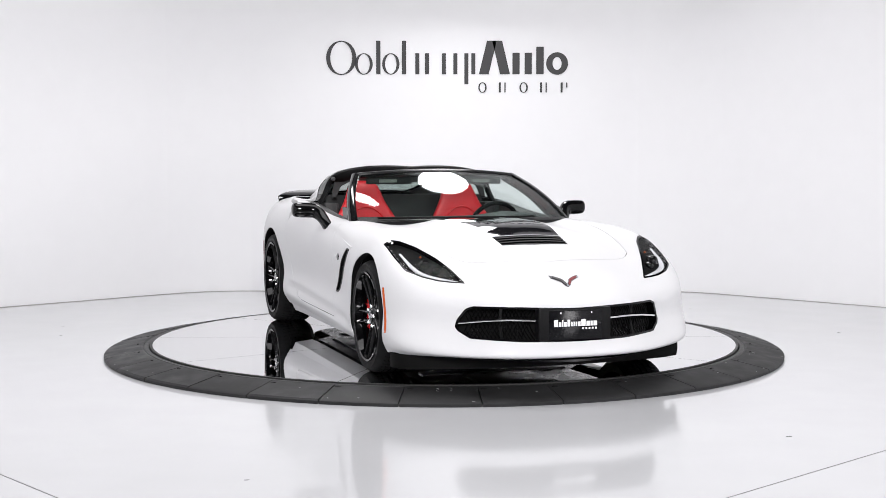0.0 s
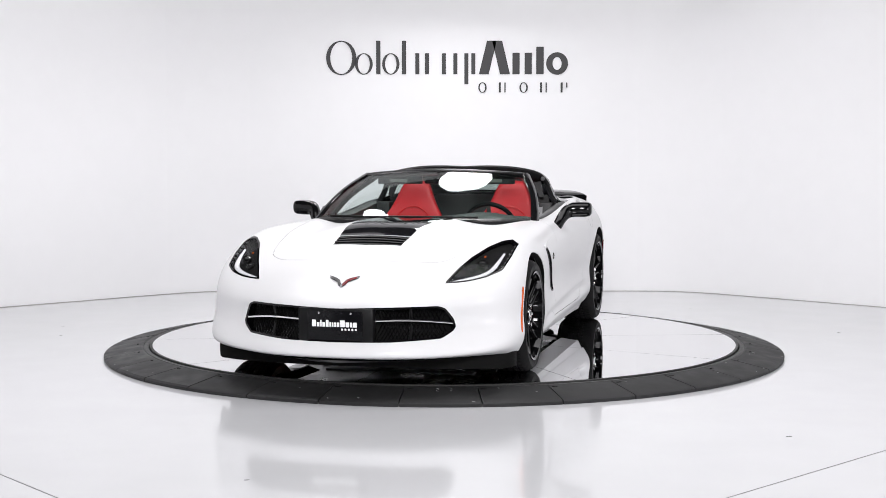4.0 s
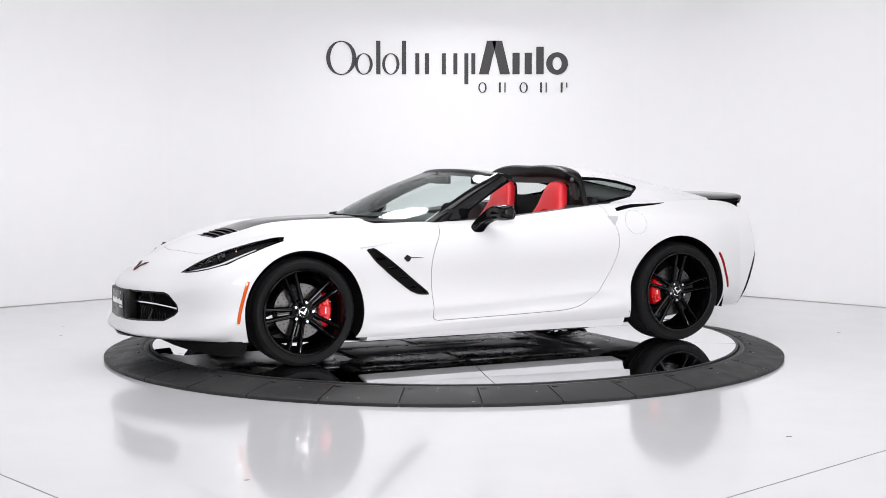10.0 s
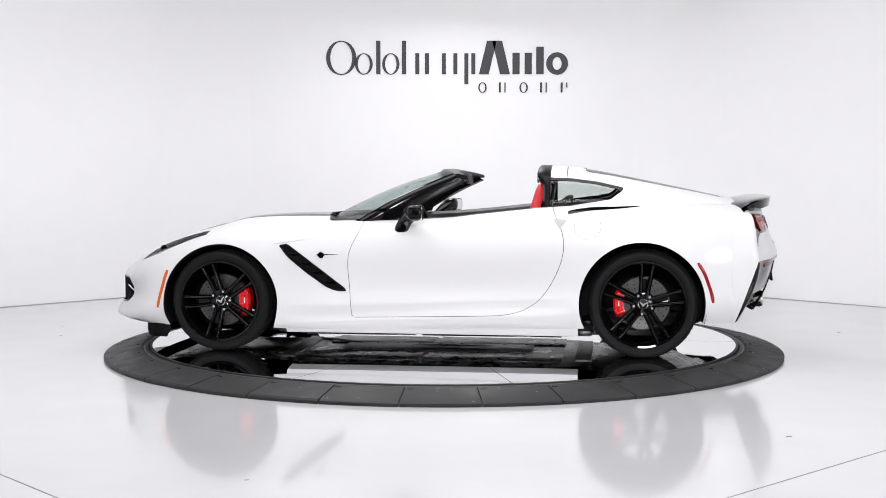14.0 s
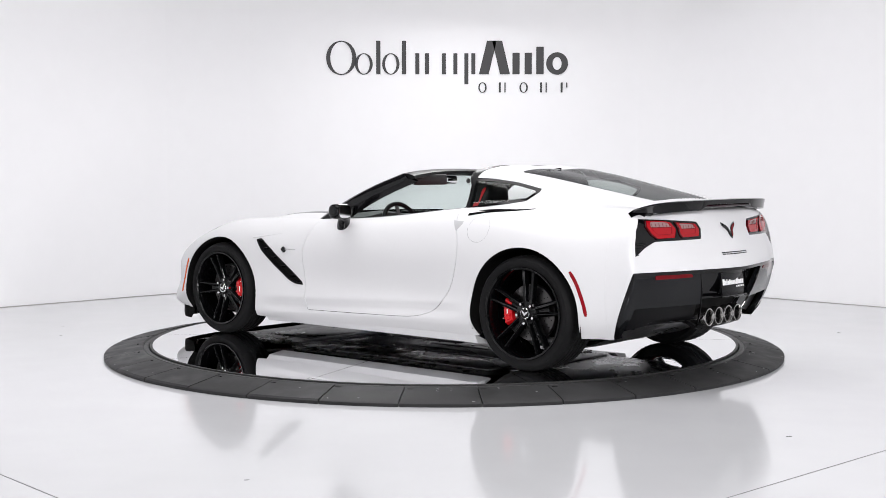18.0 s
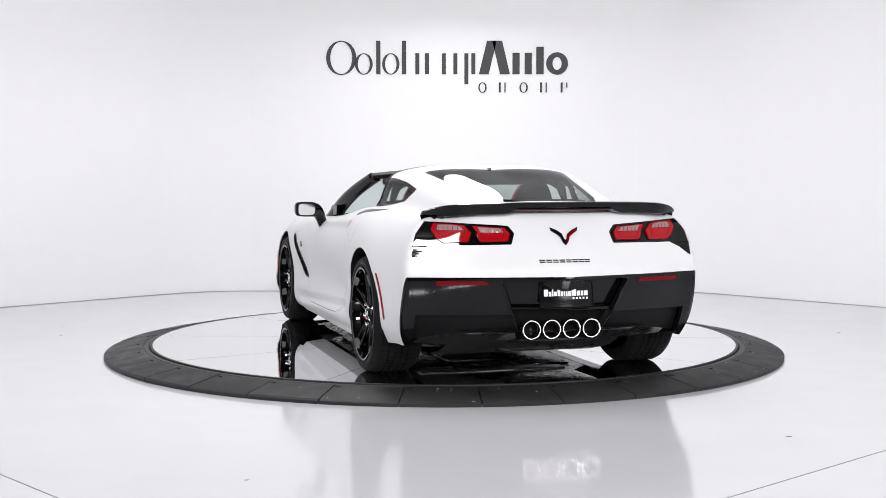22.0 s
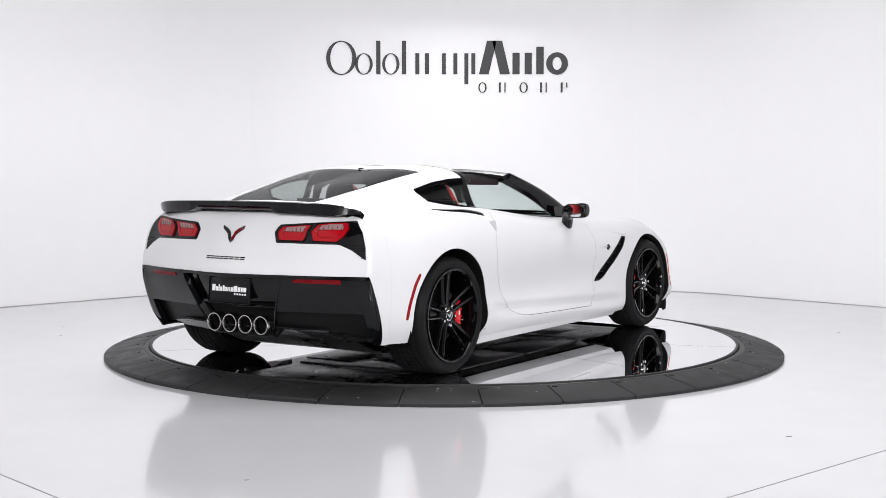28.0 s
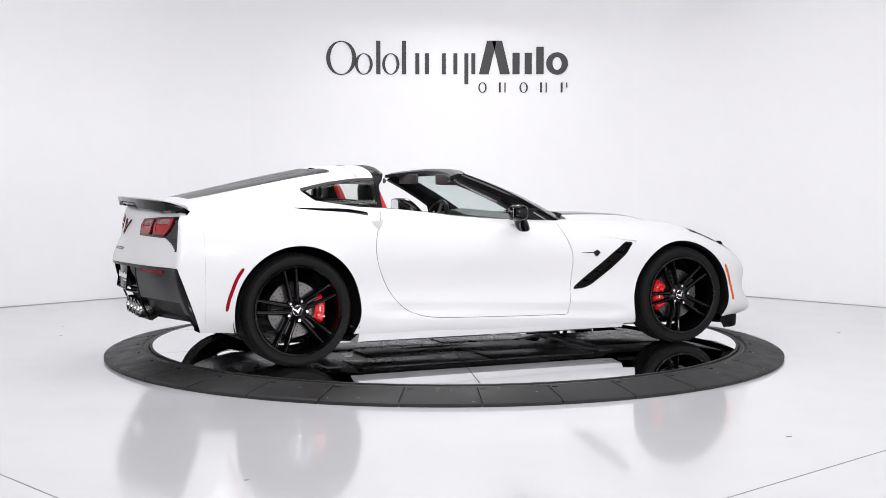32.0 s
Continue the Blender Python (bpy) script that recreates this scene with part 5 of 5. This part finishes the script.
FAS_OUT = mat("dark_bumper_plastic", (0.0045, 0.005, 0.006), 0.10, grain=0.1, scale=60, spec=0.25)
middle_f = both_of(poly([(-0.2, 0.61), (0.372, 0.61), (0.30, 0.43), (0.225, 0.255), (-0.2, 0.255)], "yz"), beyond("x", -1.85, -1))
low_f = both_of(beyond("z", 0.40, -1), lambda p: np.abs(p[:, 1]) - 0.79)
for sd in (-1, 1):
    fas = panel("rear_fascia", BODY, [lambda p: fascia_f(p) + 0.001, N(middle_f), N(low_f)], FAS_OUT, None, "gloss black lower rear bumper", offset=-0.003, depth=0.03, side=sd)
    panel("lower_valance", BODY, [lambda p: fascia_f(p) + 0.001, N(middle_f), low_f], BLACK_SATIN, fas, "satin black valance", offset=-0.045, depth=0.02, side=sd)
for sd in (-1, 1):
    panel("fascia_edge", BODY, [lambda p: fascia_f(p) + 0.001, lambda p: -0.020 - fascia_f(p), N(middle_f, -0.02)], BLACK_GLOSS, fas, "gloss black border of the bumper", offset=0.001, depth=0.012, side=sd)
panel("plate_recess", BODY, [both_of(poly([(-0.2, 0.607), (0.372, 0.607), (0.318, 0.47), (0.30, 0.425), (-0.2, 0.425)], "yz"), beyond("x", -1.85, -1))], BLACK_GLOSS, fas, "gloss black recess behind the plate", offset=-0.045, depth=0.01, whole=True)
panel("exhaust_recess", BODY, [both_of(poly([(-0.2, 0.424), (0.30, 0.424), (0.225, 0.255), (-0.2, 0.255)], "yz"), beyond("x", -1.85, -1))], BLACK_MATT, fas, "black surround of the tailpipes", offset=-0.07, depth=0.01, whole=True)
for sd in (1, -1):
    for pts, r in (([(0.374, 0.603), (0.338, 0.52), (0.302, 0.43)], 0.006), ([(0.30, 0.425), (0.262, 0.34), (0.226, 0.257)], 0.006)):
        e = tube([tail(a, b, -0.004) for a, b in smooth_line(pts, 8)], r, 8)
        part("recess_edge", e if sd > 0 else mirrored(e), BLACK_GLOSS, fas)
    panel("reflector", BODY, [both_of(poly([(0.70, 0.589), (0.44, 0.587), (0.425, 0.568), (0.70, 0.564)], "yz"), beyond("x", -1.85, -1))], RED_DEEP, fas, "dark red reflector", offset=0.001, depth=0.006, side=sd)
part("recess_lip", tube([tail(abs(y), 0.425, -0.03) * 1 if y >= 0 else Vector((tail(-y, 0.425, -0.03).x, y, 0.425)) for y in np.linspace(-0.30, 0.30, 17)], 0.009, 8), BLACK_GLOSS, fas)
tray = both(loft([[tail(y, 0.257, -0.005), tail(y, 0.250, 0.004), tail(y, 0.238, -0.01), tail(y, 0.235, -0.09), tail(y, 0.257, -0.09)] for y in np.linspace(0.0, 0.235, 8)]))
part("diffuser_lip", tray, BLACK_SATIN, fas)
PIPE = mat("polished_steel_pipe", (0.50, 0.49, 0.48), 0.20, metal=1.0, grain=0.05, scale=70)
for y in (0.174, 0.058, -0.058, -0.174):
    prof = [(0.041, 0.10), (0.0415, 0.02), (0.043, 0.004), (0.0465, -0.004), (0.0515, -0.004), (0.0545, 0.003), (0.055, 0.015), (0.053, 0.16)]
    tip = part("tailpipe", moved(lathe(prof, 40, "x"), Matrix.Translation((-2.158, y, 0.314))), PIPE, car, "round chrome tailpipe tip", angle=50)
    part("pipe_bore", moved(lathe([(0.0, 0.07), (0.0405, 0.07), (0.0405, 0.03)], 32, "x"), Matrix.Translation((-2.158, y, 0.314))), BLACK_MATT, tip)
rp = part("rear_plate", block(-2.247, -2.241, -0.155, 0.155, 0.432, 0.578, 0.002), PLATE, car, "black show plate with white bars")
rim_pts = [(-2.249, -0.152, 0.435), (-2.249, 0.152, 0.435), (-2.249, 0.152, 0.575), (-2.249, -0.152, 0.575), (-2.249, -0.152, 0.435)]
part("plate_frame", tube(rim_pts, 0.004, 6), BLACK_GLOSS, rp)
bars_mark(rp, -2.248, 0.512, 0.128, -1, WHITE_INK)
# the rear plate leans forward at its top
rp.matrix_basis = Matrix.Translation((-2.222, 0, 0.432)) @ Matrix.Rotation(radians(6), 4, "Y") @ Matrix.Translation((2.241, 0, -0.432))
part("plate_mount", block(-2.205, -2.15, -0.12, 0.12, 0.45, 0.56, 0.004), BLACK_SATIN, car)
winged_mark(tail, 0.822, 0.077, "rear_badge", 0.002, 1.0)
letters = new("rear_letter_bars")
letters.parent = car
tagged(letters, "thin dark row of flat badge bars")
for k in range(8):
    y = -0.128 + 0.0365 * k
    q = [(y, 0.697), (y + 0.031, 0.697), (y + 0.031, 0.692), (y, 0.692)]
    q2 = [(y, 0.687), (y + 0.029, 0.687), (y + 0.029, 0.682), (y, 0.682)]
    for w in (q, q2):
        part("badge_bar", loft([[seat_of(tail, a, b, 0.0) for a, b in w], [seat_of(tail, a, b, 0.003) for a, b in w]]), BLACK_GLOSS, letters)

# ---- cabin ----
part("cabin_floor", block(-0.95, 0.75, -0.70, 0.70, 0.19, 0.23, 0.01), INTERIOR, car, "black cabin floor")
part("bulkhead", both(loft([[(-0.80, 0.0, 0.22), (-0.84, 0.0, 0.985), (-0.88, 0.0, 0.985), (-0.86, 0.0, 0.22)], [(-0.80, 0.62, 0.22), (-0.84, 0.62, 0.985), (-0.88, 0.62, 0.985), (-0.86, 0.62, 0.22)]])), INTERIOR, car, "black bulkhead behind the seats")
part("cargo_cover", block(-1.93, -0.85, -0.60, 0.60, 0.86, 0.90, 0.015), INTERIOR, car, "black cargo area cover")
lining = [(-0.575, 1.13), (-0.585, 1.06), (-0.60, 0.97), (-0.57, 0.97), (-0.535, 1.05), (-0.48, 1.078), (0.48, 1.078), (0.535, 1.05), (0.57, 0.97), (0.60, 0.97), (0.585, 1.06), (0.575, 1.13), (0.48, 1.165), (0.0, 1.185), (-0.48, 1.165)]
part("hoop_lining", slab(lining, -0.745, -0.715, "yz"), INTERIOR, car, "black lining inside the roof hoop")
dash_rings = []
for i in range(17):
    y = -0.70 + 1.40 * i / 16
    hump = 0.030 * math.exp(-((y - 0.37) / 0.17) ** 2)
    xb = screen_point(y / 0.75, 0.0)[0] - 0.02
    dash_rings.append([(xb, y, 0.832), (xb - 0.15, y, 0.850 + hump * 0.6), (0.30, y, 0.862 + hump), (0.22, y, 0.850 + hump), (0.20, y, 0.80), (0.26, y, 0.66), (0.30, y, 0.48), (0.55, y, 0.42), (xb, y, 0.5)])
dash = part("dashboard", loft(dash_rings), INTERIOR, car, "black dashboard with a raised instrument hood", angle=45)
part("dash_screen", block(0.19, 0.215, -0.10, 0.10, 0.70, 0.82, 0.006), BLACK_GLOSS, dash, "dark dashboard screen")
for y in (-0.60, 0.62):
    part("air_vent", moved(lathe([(0.0, -0.006), (0.030, -0.006), (0.036, -0.012), (0.040, 0.0)], 20, "x"), Matrix.Translation((0.215, y, 0.79))), GREY_TRIM, dash)
con = [[(0.30 - 1.10 * k / 10, s * (0.13 if j in (1, 2) else 0.115), z) for j, (s, z) in enumerate(((-1, 0.22), (-1, 0.60 + 0.05 * (k / 10)), (1, 0.60 + 0.05 * (k / 10)), (1, 0.22)))] for k in range(11)]
console = part("centre_console", loft(con), INTERIOR, car, "black centre console", angle=40)
part("gear_knob", moved(lathe([(0.0, 0.07), (0.018, 0.066), (0.026, 0.05), (0.022, 0.03), (0.010, 0.02), (0.012, 0.0)], 20, "z"), Matrix.Translation((-0.02, 0.0, 0.61))), BLACK_GLOSS, console)

STEER = pose(0.075, 0.37, 0.775, 0, -68, 0)
def torus(R, r, n=48, m=10):
    return lathe([(R + r * math.cos(2 * math.pi * k / m), r * math.sin(2 * math.pi * k / m)) for k in range(m + 1)], n, "z")
wheel_ob = part("steering_wheel", moved(torus(0.178, 0.016), STEER), BLACK_SATIN, car, "black leather steering wheel", angle=60)
part("wheel_hub", moved(block(-0.055, 0.055, -0.07, 0.07, -0.03, 0.012, 0.02), STEER), INTERIOR, wheel_ob)
for a in (0, 180, 270):
    b = moved(block(0.05, 0.172, -0.014, 0.014, -0.008, 0.006, 0.004), Matrix.Rotation(radians(a + 90), 4, "Z"))
    part("wheel_spoke", moved(b, STEER), GREY_TRIM, wheel_ob)
part("steering_column", tube([STEER @ Vector((0, 0, -0.02)), STEER @ Vector((0, 0, -0.22))], 0.04, 12), INTERIOR, car)


def seat(yc, lab):
    """A sports seat with bolsters and a built-in headrest."""
    s = new("seat")
    s.parent = car
    tagged(s, lab)
    def ring(z, hw, th, bol):
        x = -0.555 - 0.23 * (z - 0.40)
        pts = []
        for k in range(24):
            a = 2 * math.pi * k / 24
            ca, sa = math.cos(a), math.sin(a)
            yy = hw * math.copysign(abs(ca) ** 0.7, ca)
            xx = th * math.copysign(abs(sa) ** 0.7, sa)
            xx += bol * (abs(yy) / hw) ** 3 if sa > -0.3 else 0
            pts.append((x + xx, yc + yy, z))
        return pts
    prof = [(0.40, 0.235, 0.06, 0.05), (0.50, 0.255, 0.065, 0.07), (0.62, 0.262, 0.065, 0.075), (0.72, 0.255, 0.060, 0.065), (0.80, 0.232, 0.058, 0.045), (0.86, 0.200, 0.055, 0.03), (0.92, 0.165, 0.052, 0.018), (0.98, 0.138, 0.050, 0.012), (1.03, 0.118, 0.047, 0.008), (1.065, 0.098, 0.040, 0.004), (1.085, 0.068, 0.028, 0.0), (1.092, 0.030, 0.012, 0.0)]
    z = np.array(prof)
    fine = spline(np.arange(len(prof)), z, np.linspace(0, len(prof) - 1, 40))
    part("backrest", loft([ring(*q) for q in fine]), RED_SEAT, s, "red leather backrest", angle=60)
    shell = []
    for q in fine:
        mid = -0.555 - 0.23 * (q[0] - 0.40)
        shell.append([(a - 0.012, yc + (b - yc) * 1.02, c) if a < mid + 0.004 else (a - 0.03, yc + (b - yc) * 0.95, c - 0.006) for a, b, c in ring(*q)])
    part("seat_shell", loft(shell), BLACK_SATIN, s, "black shell behind the backrest", angle=60)
    cr = []
    for i in range(16):
        k = i / 15
        x = -0.58 + 0.56 * k
        h = 0.40 + 0.06 * k - 0.05 * max(0, k - 0.85) / 0.15
        row = []
        for j in range(17):
            v = -1 + 2 * j / 16
            row.append((x, yc + 0.26 * v, h + 0.055 * abs(v) ** 3 - (0.06 if abs(v) > 0.98 else 0)))
        row += [(x, yc + 0.25, 0.24), (x, yc - 0.25, 0.24)]
        cr.append(row)
    part("cushion", loft(cr), RED_SEAT, s, "red leather seat cushion", angle=60)
    seam = [Vector((-0.555 - 0.23 * (q - 0.40) + 0.060, yc + w, q)) for q, w in ((0.60, -0.15), (0.84, -0.11), (0.90, 0.0), (0.84, 0.11), (0.60, 0.15))]
    part("seat_seam", tube([Vector(p) for p in smooth_line([tuple(v) for v in seam], 24)], 0.004, 6), RED_CAL, s)
    part("belt_guide", block(-0.685, -0.65, yc - 0.06, yc + 0.06, 0.945, 0.955, 0.003), BLACK_SATIN, s)
    return s


seat(0.37, "red leather sports seat on the driver side")
seat(-0.37, "red leather sports seat on the passenger side")
for sd in (1, -1):
    rows = []
    for i in range(15):
        x = 0.44 - 1.22 * i / 14
        cy_, cz_ = crest(x)
        rows.append([(x, cy_ - 0.012, cz_ - 0.004), (x, cy_ - 0.035, cz_ + 0.006), (x, cy_ - 0.085, cz_ - 0.012), (x, cy_ - 0.105, cz_ - 0.10), (x, cy_ - 0.08, 0.50), (x, cy_ - 0.07, 0.24), (x, cy_ - 0.02, 0.24)])
    t = loft(rows)
    trim = part("door_trim", t if sd > 0 else mirrored(t), INTERIOR, car, "black door lining and belt trim", angle=45)
    a = loft([[(x, sd * q, z) for q, z in ((0.60, 0.62), (0.675, 0.64), (0.675, 0.58), (0.62, 0.57))] for x in (0.2, 0.0, -0.2, -0.4)])
    part("armrest", a, RED_SEAT, trim, "red armrest")
    v = block(-0.150, -0.128, 0.17 if sd > 0 else -0.50, 0.50 if sd > 0 else -0.17, 1.072, 1.142, 0.008)
    vis = part("sun_visor", v, INTERIOR, car, "black sun visor folded up")
    part("visor_label", block(-0.1275, -0.1255, sd * 0.345 - 0.065, sd * 0.345 + 0.065, 1.084, 1.106), LABEL, vis, "pale printed visor label")
    hz = block(-0.77, -0.64, sd * 0.62 - 0.05, sd * 0.62 + 0.05, 0.70, 0.93, 0.01)
    part("pillar_lining", hz, INTERIOR, car)
im = part("rear_view_mirror", block(-0.005, 0.025, -0.115, 0.115, 1.075, 1.130, 0.012), BLACK_SATIN, car, "black inside mirror")
part("mirror_face", block(-0.0085, -0.0055, -0.105, 0.105, 1.082, 1.123, 0.001), CHROME, im)
part("mirror_stem", tube([(0.02, 0, 1.12), (0.05, 0, 1.15)], 0.012, 8), BLACK_MATT, im)

# ---- the firm's mark on the back wall, as plain shapes ----
mark = new("wall_mark")
tagged(mark, "charcoal firm's mark of plain bars on the white wall", "wall sign", kind="thing")


def wall_bar(x0, x1, z0, z1, lean=0.0):
    y = BACK_Y
    q = [(x0, z0), (x1, z0), (x1 + lean, z1), (x0 + lean, z1)]
    z = FLOOR_TO_DISC
    part("sign_bar", slab([(a, b + z) for a, b in q], y - 0.008, y - 0.0005, "xz"), LOGO, mark)


def wall_ring(x0, x1, z0, z1, thick, thin):
    """A closed oval, heavier at its sides."""
    cx0, cz0, rx, rz = (x0 + x1) / 2, (z0 + z1) / 2 + FLOOR_TO_DISC, (x1 - x0) / 2, (z1 - z0) / 2
    rings = []
    for k in range(41):
        a = 2 * math.pi * k / 40
        c, s_ = math.cos(a), math.sin(a)
        o = (cx0 + rx * c, cz0 + rz * s_)
        n_ = (cx0 + (rx - thick) * c, cz0 + (rz - thin) * s_)
        rings.append([(o[0], BACK_Y - 0.008, o[1]), (n_[0], BACK_Y - 0.008, n_[1]), (n_[0], BACK_Y - 0.0005, n_[1]), (o[0], BACK_Y - 0.0005, o[1])])
    part("sign_ring", loft(rings, True, False), LOGO, mark)


base = 2.128
# light row: ovals and upright bars
wall_ring(-1.19, -0.885, base - 0.008, base + 0.335, 0.042, 0.010)
wall_ring(-0.90, -0.72, base - 0.004, base + 0.21, 0.030, 0.008)
wall_bar(-0.685, -0.642, base, base + 0.335)
wall_ring(-0.625, -0.45, base - 0.004, base + 0.21, 0.030, 0.008)
wall_bar(-0.425, -0.383, base, base + 0.335)
wall_bar(-0.29, -0.25, base, base + 0.21)
for x0 in (-0.192, -0.022, 0.094, 0.205, 0.275):
    wall_bar(x0, x0 + 0.040, base - (0.10 if x0 == 0.205 else 0), base + 0.21)
# bold row: blocks, posts and an oval
wall_bar(0.352, 0.45, base, base + 0.335, 0.08)
wall_bar(0.565, 0.665, base, base + 0.335, -0.08)
wall_bar(0.69, 0.762, base, base + 0.215)
wall_bar(0.813, 0.885, base, base + 0.215)
wall_bar(0.930, 1.005, base, base + 0.275)
wall_ring(1.03, 1.25, base - 0.005, base + 0.22, 0.064, 0.048)
# small spaced row
for k in range(5):
    x0 = 0.345 + 0.208 * k
    if k in (0, 2):
        wall_ring(x0, x0 + 0.085, 1.942, 2.047, 0.016, 0.007)
    else:
        wall_bar(x0, x0 + 0.020, 1.945, 2.045)
        wall_bar(x0 + 0.056, x0 + 0.068, 1.945 + (0.05 if k == 4 else 0), 2.045)


# ---- what turns: the disc and the car on it, together ----
def heading(t):
    return -71.18 - 8.284 * t


def motions():
    rows_disc, rows_car = [], []
    for k in range(65):
        t = k * 0.5
        turn = pose(0, 0, FLOOR_TO_DISC, 0, 0, heading(t))
        rows_disc.append((t, turn))
        rows_car.append((t, turn @ pose(-0.003, -0.024, 0.0)))
    walk(disc, rows_disc)
    walk(car, rows_car)


motions()
